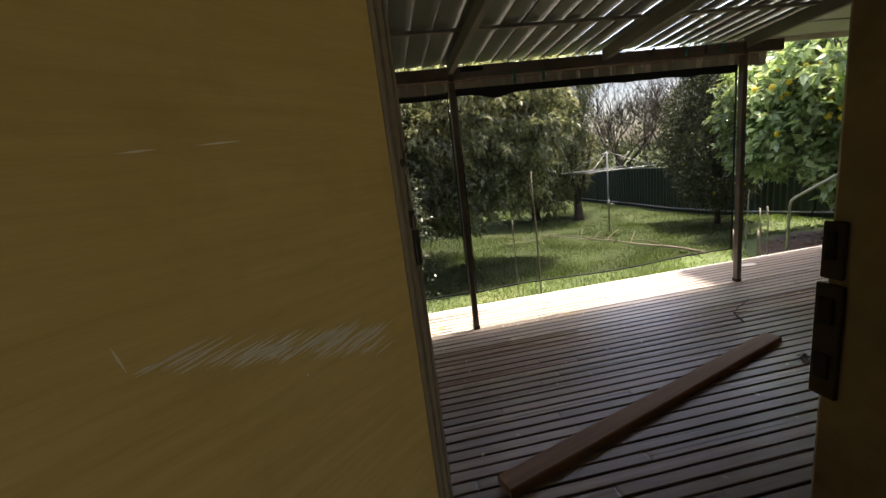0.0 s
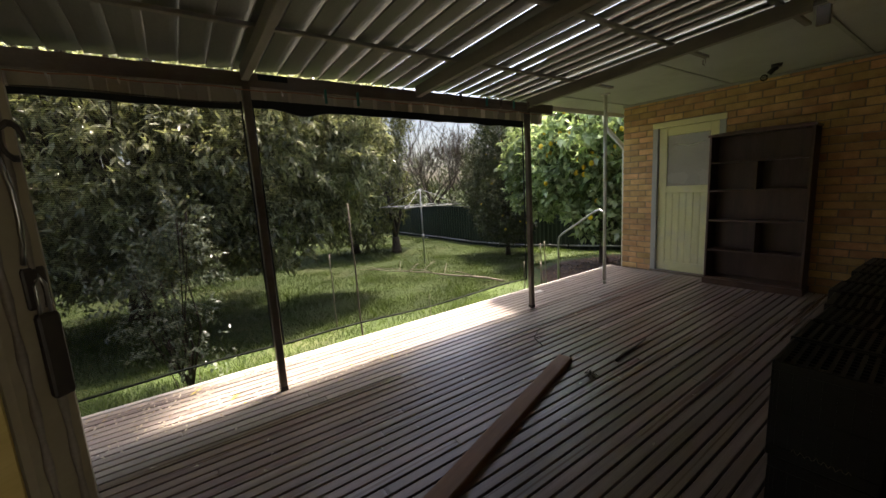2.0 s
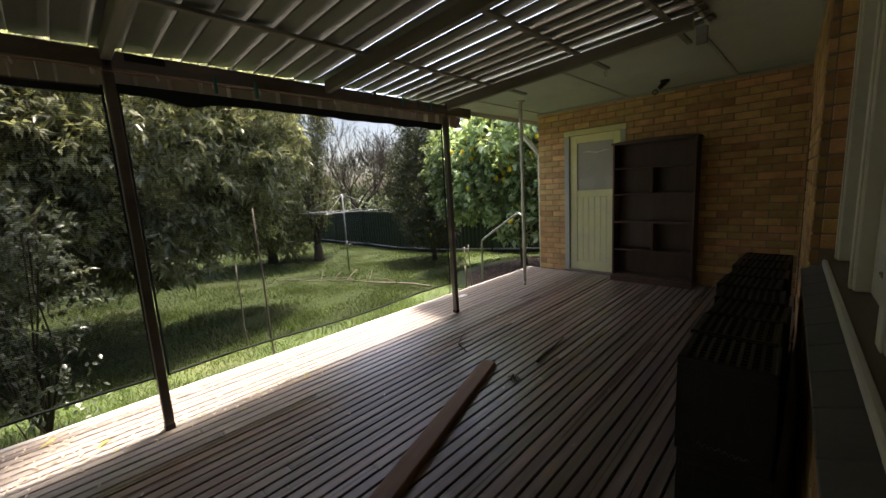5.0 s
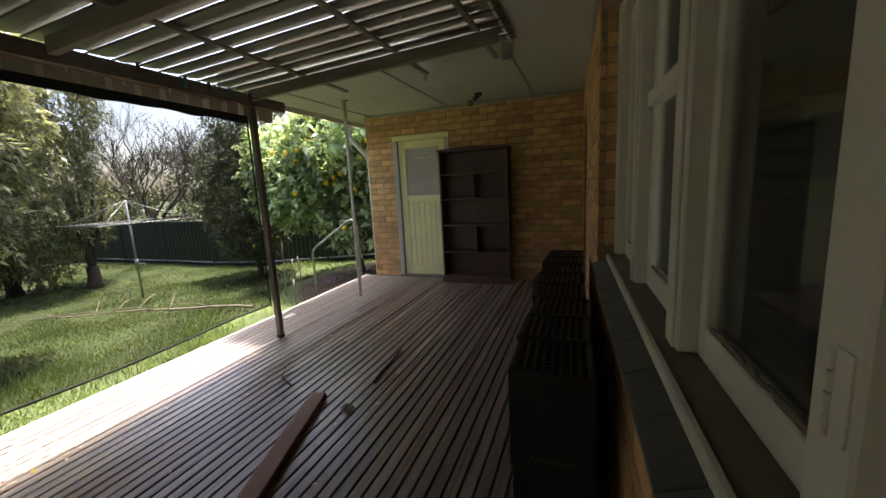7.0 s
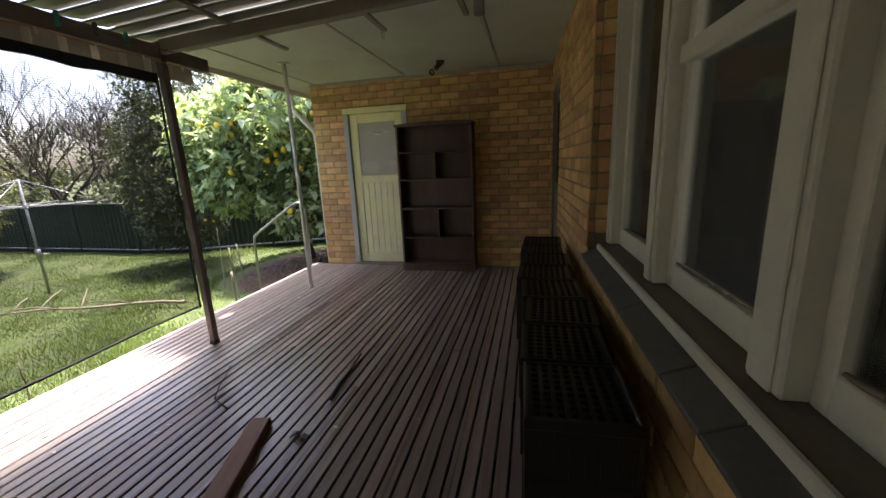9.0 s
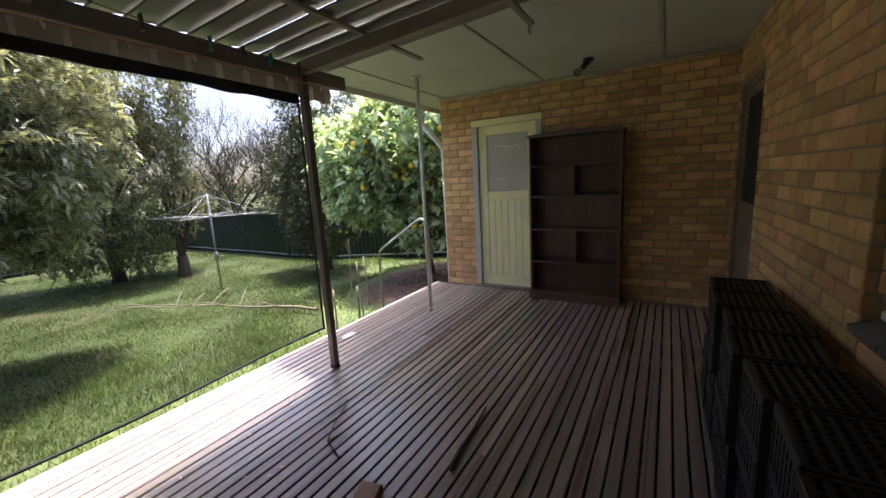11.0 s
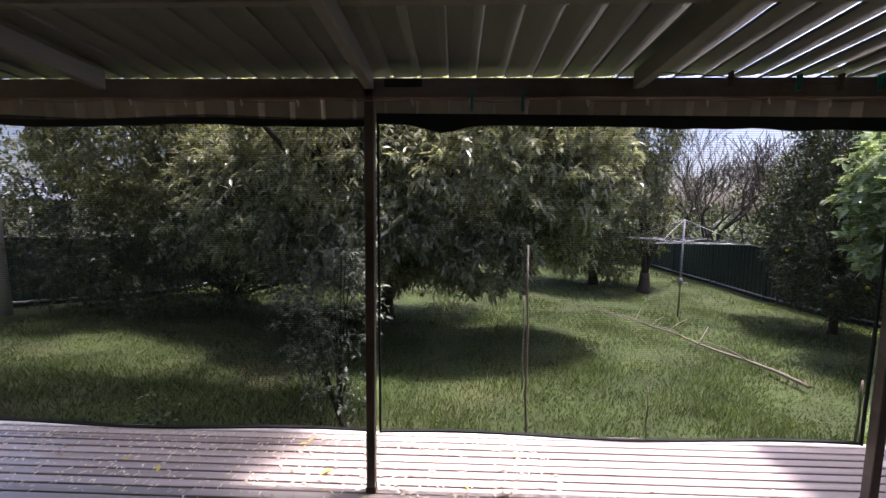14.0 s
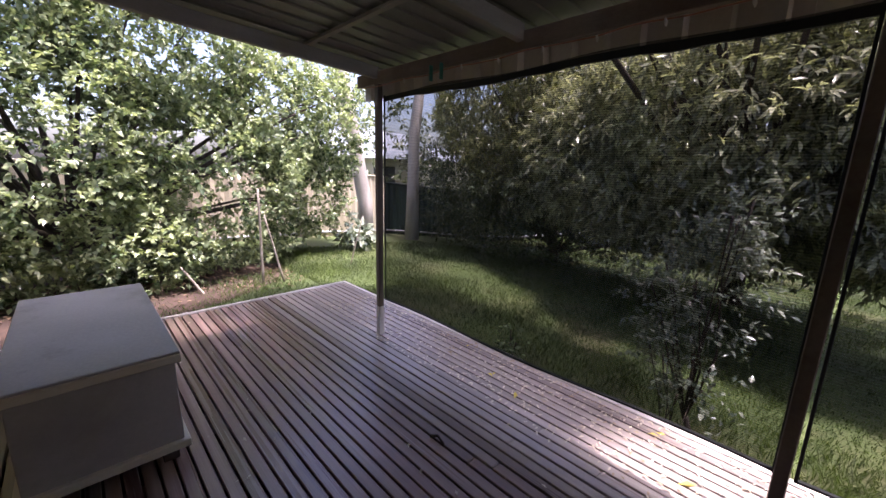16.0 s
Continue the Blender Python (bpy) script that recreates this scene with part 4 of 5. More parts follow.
    bm = bmesh.new(); box(bm, -0.018, 0.019, -0.026, -0.006, -0.21, -0.115, 0.004); part("lock_body", bm, M_IRON, hasp)


# ---- loose things on the deck ----


def build_bookshelf():
    W, D, H = 0.955, 0.24, 1.845
    s = base("bookshelf", pose(-0.275, -1.262, 0, 0, 0, -90), "empty dark-stained pine bookshelf leaning before the door", "bookshelf")
    # own space: x along the width, y to the back
    t = 0.024
    def put(nm, *a, label=""):
        bm = bmesh.new(); box(bm, *a, 0.003); return part(nm, bm, M_SHELF, s, label)
    put("side_panel", 0.0, t, 0.0, D, 0.075, H - 0.02)
    put("side_panel", W - t, W, 0.0, D, 0.075, H - 0.02)
    put("plinth", -0.012, W + 0.012, -0.015, D, 0.0, 0.075)
    put("top_board", -0.015, W + 0.015, -0.015, D, H - 0.02, H + 0.005)
    bm = bmesh.new()
    n = 14
    for i in range(n):
        u0, u1 = i / n, (i + 1) / n
        h0, h1 = 0.018 * math.sin(u0 * math.pi), 0.018 * math.sin(u1 * math.pi)
        vv = [bm.verts.new(p) for p in ((W * u0, 0.0, H + 0.005), (W * u1, 0.0, H + 0.005), (W * u1, 0.0, H + 0.010 + h1), (W * u0, 0.0, H + 0.010 + h0), (W * u0, 0.016, H + 0.005), (W * u1, 0.016, H + 0.005), (W * u1, 0.016, H + 0.010 + h1), (W * u0, 0.016, H + 0.010 + h0))]
        for q in ((0, 1, 2, 3), (7, 6, 5, 4), (3, 2, 6, 7)):
            bm.faces.new([vv[k] for k in q])
    part("crest_rail", bm, M_SHELF, s)
    put("back_panel", t, W - t, D - 0.008, D - 0.001, 0.075, H - 0.02)
    for z in (0.075, 0.425, 0.800, 1.165, 1.505):
        put("shelf", t, W - t, 0.004, D - 0.008, z, z + 0.022)
    put("divider", W * 0.5 - 0.011, W * 0.5 + 0.011, 0.01, D - 0.008, 1.187, 1.505)
    put("divider", W * 0.52 - 0.011, W * 0.52 + 0.011, 0.01, D - 0.008, 0.447, 0.800)


def crate_mesh(bm, W, H):
    """One side wall of a milk crate: posts, rims and lattice over a solid sheet."""
    t = 0.012
    box(bm, 0, W, 0, t, H - 0.045, H, 0.003)
    box(bm, 0, W, 0, t, 0, 0.035, 0.003)
    box(bm, 0, W, 0.001, t - 0.001, H * 0.50, H * 0.50 + 0.045)
    for i in range(8):
        x = (W - 0.022) * i / 7
        box(bm, x, x + 0.022, 0.002, t - 0.002, 0.035, H - 0.045)
    # added solid sheet, keeps light from showing through the lattice
    box(bm, 0.004, W - 0.004, 0.005, 0.008, 0.02, H - 0.03)
    for i in range(3):
        z = 0.07 + i * 0.035
        box(bm, 0.014, W - 0.014, 0.003, t - 0.003, z, z + 0.007)
        box(bm, 0.014, W - 0.014, 0.003, t - 0.003, z + 0.15, z + 0.157)


def build_crates():
    W, H = 0.284, 0.372
    first = base("milk_crate", (0, 0, 0), "black plastic milk crate stacked against the house front", "crate", "milk crates along the wall")
    for i, a in enumerate((0, 90, 180, 270)):
        bm = bmesh.new()
        crate_mesh(bm, W, H)
        m = Matrix.Rotation(radians(a), 4, "Z") @ Matrix.Translation((-W / 2, -W / 2, 0))
        bmesh.ops.transform(bm, matrix=m, verts=bm.verts)
        part("side_wall", bm, M_BLACK, first)
    bm = bmesh.new()
    for i in range(9):
        x = -W / 2 + 0.012 + (W - 0.036) * i / 8
        box(bm, x, x + 0.012, -W / 2 + 0.012, W / 2 - 0.012, 0.012, 0.022)
        box(bm, -W / 2 + 0.012, W / 2 - 0.012, x, x + 0.012, 0.004, 0.012)
    # added sheet that closes the grid to light
    box(bm, -W / 2 + 0.011, W / 2 - 0.011, -W / 2 + 0.011, W / 2 - 0.011, 0.023, 0.028)
    part("floor_grid", bm, M_BLACK, first)
    # eight stacks of two, the upper crate of each turned bottom up
    rnd = random.Random(4)
    stacks = []
    for i in range(8):
        x, y = -1.885 - i * 0.296, -2.985 - 0.009 * i + rnd.uniform(-0.018, 0.018)
        stacks.append(pose(x, y, 0.0, 0, 0, rnd.uniform(-1.2, 1.2)))
        stacks.append(pose(x + rnd.uniform(-0.002, 0.002), y + rnd.uniform(-0.012, 0.012), 2 * H + 0.001, 180, 0, rnd.uniform(-2.5, 2.5)))
    first.matrix_world = stacks[0]
    for m in stacks[1:]:
        copy_thing(first, m)
    bm = bmesh.new()
    tube(bm, [(-4.103, -3.13 + 0.006 * i, 0.42 + 0.012 * math.sin(i * 1.9) * rnd.uniform(0.4, 1.0)) for i in range(26)], 0.0012, 4)
    thing("crate_scrawl", bm, M_STAKE, "pale handwritten scrawl on the end of a black crate", "marking")
    for x, z, y in ((-2.05, 0.44, -2.868), (-2.72, 0.38, -2.885)):
        bm = bmesh.new()
        tube(bm, [(x, y, z), (x + 0.005, y + 0.002, z + 0.07), (x - 0.004, y + 0.001, z + 0.14)], [0.006, 0.010, 0.005], 6)
        thing("red_tag", bm, M_RED, "red plastic tag on a black crate", "tag")


def build_chest():
    x0, x1, y0, y1 = -8.86, -7.41, -2.62, -1.99
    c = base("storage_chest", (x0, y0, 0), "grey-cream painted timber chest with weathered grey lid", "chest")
    W, D = x1 - x0, y1 - y0
    bm = bmesh.new()
    box(bm, 0.03, W - 0.025, 0.03, D - 0.025, 0.10, 0.545, 0.006)
    part("body", bm, M_BOX, c)
    bm = bmesh.new(); box(bm, 0.0, W, 0.0, D, 0.545, 0.590, 0.006); part("lid_edge", bm, M_LIDEDGE, c, "cream timber rim of the lid")
    bm = bmesh.new(); box(bm, 0.001, W - 0.001, 0.001, D - 0.001, 0.590, 0.604, 0.005); part("lid", bm, M_LID, c, "weathered grey sheet lid with stains")
    bm = bmesh.new(); box(bm, 0.01, W, 0.0, D, 0.075, 0.118, 0.005); part("base_rail", bm, M_LIDEDGE, c, "cream timber rail at the foot")
    for x, y in ((0.05, 0.05), (W - 0.13, 0.05), (0.05, D - 0.12), (W - 0.13, D - 0.12)):
        bm = bmesh.new(); box(bm, x, x + 0.08, y, y + 0.07, 0.0, 0.075, 0.004); part("foot", bm, M_PEGWOOD, c, "dark timber foot block")


def build_deck_litter():
    # loose plank
    a, b = Vector((-3.385, -1.47, 0)), Vector((-5.60, -2.175, 0))
    d = (b - a)
    ang = math.degrees(math.atan2(d.y, d.x))
    bm = bmesh.new()
    L = d.length
    n = 16
    rings = []
    for i in range(n + 1):
        x = L * i / n
        w = 0.054 + 0.002 * noise.noise((x * 3, 0, 0))
        ring = [bm.verts.new((x + (0.012 if i == 0 and k in (0, 3) else 0), yy + 0.004 * noise.noise((x, 2, 0)), zz)) for k, (yy, zz) in enumerate(((-w, 0.002), (w, 0.002), (w, 0.040), (w - 0.006, 0.046), (-w + 0.006, 0.046), (-w, 0.040)))]
        rings.append(ring)
    for p, q in zip(rings, rings[1:]):
        for k in range(6):
            bm.faces.new((p[k], p[(k + 1) % 6], q[(k + 1) % 6], q[k]))
    bm.faces.new(rings[0][::-1]); bm.faces.new(rings[-1])
    ob = thing("loose_plank", bm, M_PLANK, "long reddish hardwood plank lying loose on the deck", "plank")
    ob.matrix_world = pose(a.x, a.y, 0, 0, 0, ang)
    # twigs
    def twig(pts, r, label):
        bm = bmesh.new()
        tube(bm, [(x, y, r + z) for x, y, z in pts], [r * (1 - 0.5 * i / len(pts)) for i in range(len(pts))], 6)
        thing("twig", bm, M_BARK, label, "twig", "twigs on the deck")
    twig([(-3.12, -1.745, 0), (-2.98, -1.722, 0.004), (-2.80, -1.712, 0), (-2.57, -1.69, 0.004)], 0.012, "dark stick lying on the deck boards")
    twig([(-3.30, -1.17, 0), (-3.24, -1.02, 0.01), (-3.12, -0.95, 0.02), (-2.98, -0.88, 0.01), (-2.86, -0.80, 0.0)], 0.005, "thin bent twig on the deck boards")
    twig([(-3.24, -1.02, 0.01), (-3.16, -1.05, 0.02), (-3.05, -1.03, 0.0)], 0.003, "fine side twig on the deck boards")
    twig([(-6.70, -0.97, 0), (-6.66, -0.95, 0.015), (-6.60, -0.96, 0)], 0.010, "short dark stick on the deck boards")
    rnd = random.Random(21)
    # tuft of fluff beside the plank
    bm = bmesh.new()
    for i in range(26):
        t, h = rnd.uniform(0, math.tau), rnd.uniform(0.01, 0.04)
        r = rnd.uniform(0.02, 0.06)
        tube(bm, [(0, 0, 0.006), (r * 0.6 * math.cos(t), r * 0.6 * math.sin(t), h), (r * math.cos(t + 0.5), r * math.sin(t + 0.5), 0.003)], 0.0022, 4)
    ob = thing("dry_tuft", bm, M_STAKE, "small tangled tuft of dry stems on the deck", "dry stems")
    ob.location = (-3.45, -1.75, 0)
    # litter
    for x, y in ((-2.02, -0.02), (-3.9, -0.1)):
        bm = bmesh.new()
        n = 9
        c = bm.verts.new((0, 0, 0.012))
        ring = [bm.verts.new(((0.07 + 0.04 * rnd.random()) * math.cos(i / n * math.tau), 0.035 * (0.7 + 0.6 * rnd.random()) * math.sin(i / n * math.tau), 0.003 + 0.008 * rnd.random())) for i in range(n)]
        low = [bm.verts.new((v.co.x, v.co.y, 0.001)) for v in ring]
        for i in range(n):
            bm.faces.new((c, ring[i], ring[(i + 1) % n])); bm.faces.new((ring[i], low[i], low[(i + 1) % n], ring[(i + 1) % n]))
        ob = thing("paper_scrap", bm, M_PAPER, "crumpled white paper scrap at the deck edge", "paper scrap")
        ob.location = (x, y, 0)
        if x < -3:
            ob.scale = (0.35, 0.35, 0.6)


def leaf_points(rng, pos, axis, normal, length, width):
    """Six corners of each folded, pointed leaf."""
    side = np.cross(axis, normal)
    side /= np.linalg.norm(side, axis=1, keepdims=True) + 1e-9
    l, w = length[:, None], width[:, None]
    nrm = normal
    p0 = pos
    p1 = pos + axis * l * 0.42 + side * w * 0.5 + nrm * w * 0.18
    p2 = pos + axis * l - nrm * l * 0.10
    p3 = pos + axis * l * 0.42 - side * w * 0.5 + nrm * w * 0.18
    pm = pos + axis * l * 0.5 - nrm * l * 0.02
    return np.stack([p0, p1, p2, p3, pm], 1)


def leaf_mesh(name, pos, axis, normal, length, width, material):
    rng = None
    pts = leaf_points(rng, pos, axis, normal, length, width)
    n = len(pos)
    verts = pts.reshape(-1, 3)
    idx = np.arange(n)[:, None] * 5
    tri = np.array([[0, 1, 4], [1, 2, 4], [2, 3, 4], [3, 0, 4]])
    faces = (idx[:, :, None] + tri[None]).reshape(-1, 3)
    me = bpy.data.meshes.new(name)
    me.vertices.add(len(verts)); me.vertices.foreach_set("co", verts.astype(np.float32).ravel())
    me.loops.add(faces.size); me.loops.foreach_set("vertex_index", faces.astype(np.int32).ravel())
    me.polygons.add(len(faces)); me.polygons.foreach_set("loop_start", np.arange(0, faces.size, 3, dtype=np.int32))
    me.polygons.foreach_set("loop_total", np.full(len(faces), 3, dtype=np.int32))
    me.update(calc_edges=True); me.validate()
    me.materials.append(material)
    return me


def unit(v):
    return v / (np.linalg.norm(v, axis=1, keepdims=True) + 1e-9)


def crown_leaves(seed, blobs, twigs, per, length, width, droop, spread, hollow=0.62):
    """Twigs scattered through the outer part of each blob (centre, radii); leaves along every twig."""
    rng = np.random.default_rng(seed)
    vol = np.array([b[1][0] * b[1][1] * b[1][2] for b in blobs]) ** 0.75
    share = (vol / vol.sum() * twigs).astype(int)
    P, Dv = [], []
    for (c, r), k in zip(blobs, share):
        d = unit(rng.normal(size=(k * 2, 3)))
        rad = rng.uniform(hollow, 1.0, (k * 2, 1)) ** 0.7
        # uneven outline
        bump = np.array([noise.noise(Vector(q * 2.3) + Vector(c)) for q in d])[:, None]
        gap = np.array([noise.noise(Vector(q * 4.1) + Vector(c) * 2) for q in d])
        p = np.array(c) + d * np.array(r) * (rad * (1 + 0.22 * bump))
        keep = gap > -0.22
        P.append(p[keep][:k]); Dv.append(d[keep][:k])
    P, Dv = np.concatenate(P), np.concatenate(Dv)
    n = len(P)
    tw = unit(Dv + rng.normal(scale=0.6, size=(n, 3)) + np.array([0, 0, -droop]))
    pos, ax = [], []
    for j in range(per):
        s = (j / per) * spread
        pos.append(P + tw * s + np.array([0, 0, -droop * s * s * 1.2]) + rng.normal(scale=0.012, size=(n, 3)))
        a = unit(tw * 0.7 + rng.normal(scale=0.75, size=(n, 3)) + np.array([0, 0, -droop * 1.1]))
        ax.append(a)
    pos, ax = np.concatenate(pos), np.concatenate(ax)
    m = len(pos)
    up = unit(np.tile(np.array([[0, 0, 1.0]]), (m, 1)) + rng.normal(scale=0.45, size=(m, 3)) + 0.35 * np.tile(Dv, (per, 1)))
    nrm = unit(up - ax * np.sum(up * ax, axis=1, keepdims=True))
    ln = length * rng.uniform(0.65, 1.2, m)
    return pos, ax, nrm, ln, ln * width


def build_tree(name, label, root, blobs, trunk_r, twigs, per, length, width, droop, spread, leafmat, bark, seed, fork=0.35, category="tree", hollow=0.62):
    t = base(name, (0, 0, 0), label, category)
    rnd = random.Random(seed)
    bm = bmesh.new()
    root = Vector(root)
    cen = sum((Vector(b[0]) for b in blobs), Vector()) / len(blobs)
    top = root.lerp(cen, fork) if fork > 0 else root + Vector((0, 0, 0.05))
    top = Vector((root.x * 0.7 + top.x * 0.3, root.y * 0.7 + top.y * 0.3, top.z))
    tube(bm, [root - Vector((0, 0, 0.1)), root + Vector((0.02, 0, 0.12)), root.lerp(top, 0.5) + Vector((0.04, 0.03, 0)), top], [trunk_r * 1.5, trunk_r * 1.1, trunk_r * 0.95, trunk_r * 0.85], 10)
    for c, r in blobs:
        c = Vector(c)
        high = c.z > 4.5
        for k in range(1 if high else 3):
            e = c + Vector((rnd.uniform(-0.6, 0.6) * r[0], rnd.uniform(-0.6, 0.6) * r[1], rnd.uniform(-0.2, 0.7) * r[2]))
            m1 = top.lerp(e, 0.35) + Vector((0, 0, 0.12 * r[2])) + Vector((rnd.uniform(-0.1, 0.1), rnd.uniform(-0.1, 0.1), 0))
            m2 = top.lerp(e, 0.7) + Vector((0, 0, 0.12 * r[2]))
            tube(bm, [top - Vector((0, 0, 0.03)), m1, m2, e], [trunk_r * (0.3 if high else 0.55), trunk_r * (0.2 if high else 0.36), trunk_r * (0.12 if high else 0.2), 0.008], 7)
    part("trunk", bm, bark, t)
    pos, ax, nrm, ln, wd = crown_leaves(seed, blobs, twigs, per, length, width, droop, spread, hollow)
    ob = new("crown", leaf_mesh("crown", pos, ax, nrm, ln, wd, leafmat))
    ob.parent = t
    return t, pos


def build_bare_tree(root, height, seed, label):
    t = base("bare_tree", (0, 0, 0), label, "tree")
    rnd = random.Random(seed)
    bm = bmesh.new()

    def grow(p, d, ln, r, depth):
        pts, rad = [p.copy()], [r]
        for k in range(3):
            d = (d + Vector((rnd.uniform(-0.22, 0.22), rnd.uniform(-0.22, 0.22), rnd.uniform(-0.02, 0.14)))).normalized()
            p = p + d * ln / 3
            pts.append(p.copy()); rad.append(max(0.010, r * (1 - 0.13 * (k + 1))))
        tube(bm, pts, rad, 5 if depth > 1 else 8, caps=False)
        if depth < 5:
            for k in range(3 if depth < 4 else 2):
                nd = (d + Vector((rnd.uniform(-0.9, 0.9), rnd.uniform(-0.9, 0.9), rnd.uniform(-0.15, 0.6)))).normalized()
                grow(pts[-1 - (k % 2)], nd, ln * rnd.uniform(0.62, 0.82), rad[-1] * 0.7, depth + 1)
    grow(Vector(root), Vector((0.05, 0, 1)), height * 0.3, height * 0.022, 0)
    part("branches", bm, M_BARK, t)


def build_garden():
    # large drooping-leaved tree close to the deck
    # blobs above z 4.5 are unseen boughs, added only to shade deck and lawn
    A = [((-6.4, 4.6, 2.3), (1.9, 1.7, 1.45)), ((-4.3, 4.3, 2.5), (1.7, 1.5, 1.5)), ((-3.0, 4.7, 2.6), (1.2, 1.3, 1.7)), ((-8.4, 5.2, 2.2), (1.6, 1.6, 1.5)), ((-5.6, 6.9, 3.9), (2.4, 1.4, 1.3)), ((-4.4, 4.1, 1.0), (1.0, 0.8, 0.75)), ((-7.4, 4.3, 1.15), (1.5, 0.9, 0.75)), ((-6.6, 6.2, 0.75), (1.7, 1.0, 0.9)), ((-6.2, 4.0, 0.95), (0.9, 0.7, 0.5)), ((-3.0, 4.9, 1.5), (0.8, 0.8, 0.85)), ((-9.3, 5.0, 1.35), (1.2, 1.0, 0.8)), ((-8.6, 6.5, 3.8), (1.6, 1.2, 1.1)), ((-5.7, 3.7, 1.45), (0.9, 0.7, 0.6)), ((-5.9, 5.6, 1.2), (1.3, 0.9, 0.9)), ((-8.3, 0.3, 5.4), (1.2, 0.9, 0.6)), ((-8.3, -0.9, 5.6), (1.1, 1.0, 0.6)), ((-8.2, -2.2, 5.8), (1.1, 0.9, 0.6)), ((-6.6, 1.9, 5.3), (2.2, 0.9, 0.8)), ((-5.55, 0.75, 5.3), (1.0, 0.6, 0.5)), ((-6.6, 0.85, 5.2), (1.1, 0.7, 0.6)), ((-7.7, 0.9, 5.2), (1.2, 0.7, 0.6)), ((-5.75, 0.5, 4.7), (0.8, 0.5, 0.4)), ((-6.9, 0.6, 4.7), (0.9, 0.5, 0.4)), ((-5.6, 0.6, 5.0), (0.9, 0.5, 0.4)), ((-6.4, 0.75, 5.0), (1.0, 0.6, 0.5)), ((-7.4, 0.75, 5.0), (1.0, 0.6, 0.5))]
    build_tree("drooping_tree", "broad evergreen tree with long drooping grey-green leaves and added unseen shading boughs", (-6.6, 7.0, ground_z(-6.6, 7.0)), A, 0.20, 23000, 11, 0.15, 0.30, 0.34, 0.24, M_DROOP, M_BARK, 1, 0.3, hollow=0.5)
    H = [((-10.9, 4.9, 3.0), (1.5, 1.3, 1.6)), ((-12.2, 6.0, 3.6), (1.6, 1.4, 2.0)), ((-11.2, 7.6, 2.6), (1.7, 1.5, 1.8)), ((-11.6, 8.2, 4.4), (1.9, 1.6, 1.5)), ((-10.6, 7.2, 1.3), (1.0, 1.0, 0.9))]
    build_tree("drooping_tree", "second drooping evergreen tree standing near the shed", (-11.3, 8.2, ground_z(-11.3, 8.2)), H, 0.14, 5600, 10, 0.15, 0.27, 0.35, 0.26, M_DROOP2, M_BARK, 15, 0.3)
    B = [((0.6, 11.2, 1.9), (1.9, 1.5, 2.6)), ((0.9, 11.4, 4.4), (2.0, 1.7, 1.9)), ((-1.2, 12.0, 3.4), (1.9, 1.6, 2.6)), ((-0.6, 11.4, 0.9), (1.4, 1.0, 1.5)), ((-2.6, 12.6, 2.6), (1.6, 1.4, 2.4))]
    build_tree("weeping_tree", "tall dense evergreen tree with hanging foliage by the fence", (0.2, 11.6, ground_z(0.2, 11.6)), B, 0.16, 7500, 9, 0.17, 0.27, 0.4, 0.28, M_DROOP2, M_BARK, 2, 0.3)
    # dark trunk behind the clothes hoist
    C = [((1.9, 11.4, 1.9), (1.0, 0.9, 0.8)), ((2.8, 11.8, 2.3), (1.1, 0.9, 0.8))]
    build_tree("sparse_tree", "dark multi-stemmed tree with sparse twigs by the fence", (1.35, 10.2, ground_z(1.3, 10.2)), C, 0.17, 240, 7, 0.07, 0.4, 0.2, 0.25, M_DARK, M_BARK, 3, 0.2)
    D = [((2.9, 5.6, 1.1), (1.0, 1.2, 1.5)), ((2.9, 5.2, 2.5), (0.8, 1.0, 1.0)), ((3.4, 6.6, 1.6), (1.0, 1.1, 1.6)), ((3.1, 5.5, 3.5), (1.0, 1.1, 1.0)), ((2.4, 5.0, 0.6), (0.8, 0.9, 0.8))]
    td, posd = build_tree("mandarin_tree", "dark green citrus tree with small orange fruit", (3.0, 5.6, ground_z(3, 5.6)), D, 0.07, 4000, 9, 0.095, 0.45, 0.15, 0.22, M_DARK, M_BARK, 4, 0.3)
    E = [((2.2, 2.5, 1.75), (1.15, 1.2, 1.0)), ((2.6, 1.3, 1.85), (1.2, 0.9, 1.1)), ((1.9, 3.2, 1.3), (0.8, 0.7, 0.6)), ((3.2, 2.4, 2.5), (1.3, 1.4, 0.9)), ((2.7, 0.75, 1.6), (0.7, 0.5, 0.7)), ((1.7, 1.9, 2.5), (0.8, 0.9, 0.7)), ((2.4, 1.7, 0.8), (1.0, 0.9, 0.6)), ((2.0, 3.5, 2.1), (0.8, 0.8, 0.8)), ((2.2, 0.9, 0.7), (0.6, 0.4, 0.4))]
    te, pose_ = build_tree("lemon_tree", "bushy lemon tree with pale green leaves and ripe lemons", (2.5, 1.9, ground_z(2.5, 1.9)), E, 0.08, 2900, 9, 0.19, 0.52, 0.22, 0.26, M_LEMON, M_BARK, 5, 0.25)
    rnd = random.Random(6)
    outer = {id(te): np.argsort(pose_[:, 0] + 0.6 * pose_[:, 1] - 0.4 * pose_[:, 2])[: len(pose_) // 6], id(td): np.argsort(posd[:, 0])[: len(posd) // 4]}
    for tree, pp, cnt, r, sq in ((te, pose_, 56, 0.05, 1.2), (td, posd, 18, 0.03, 0.9)):
        for i in range(cnt):
            bm = bmesh.new()
            pool = outer[id(tree)]
            cm = Vector(pp[pool[rnd.randrange(len(pool))]]) + Vector((-0.09, -0.06, -0.04))
            sphere(bm, cm, r * rnd.uniform(0.85, 1.1), 8, 6, sq)
            part("fruit", bm, M_FRUIT, tree, "ripe yellow lemon")
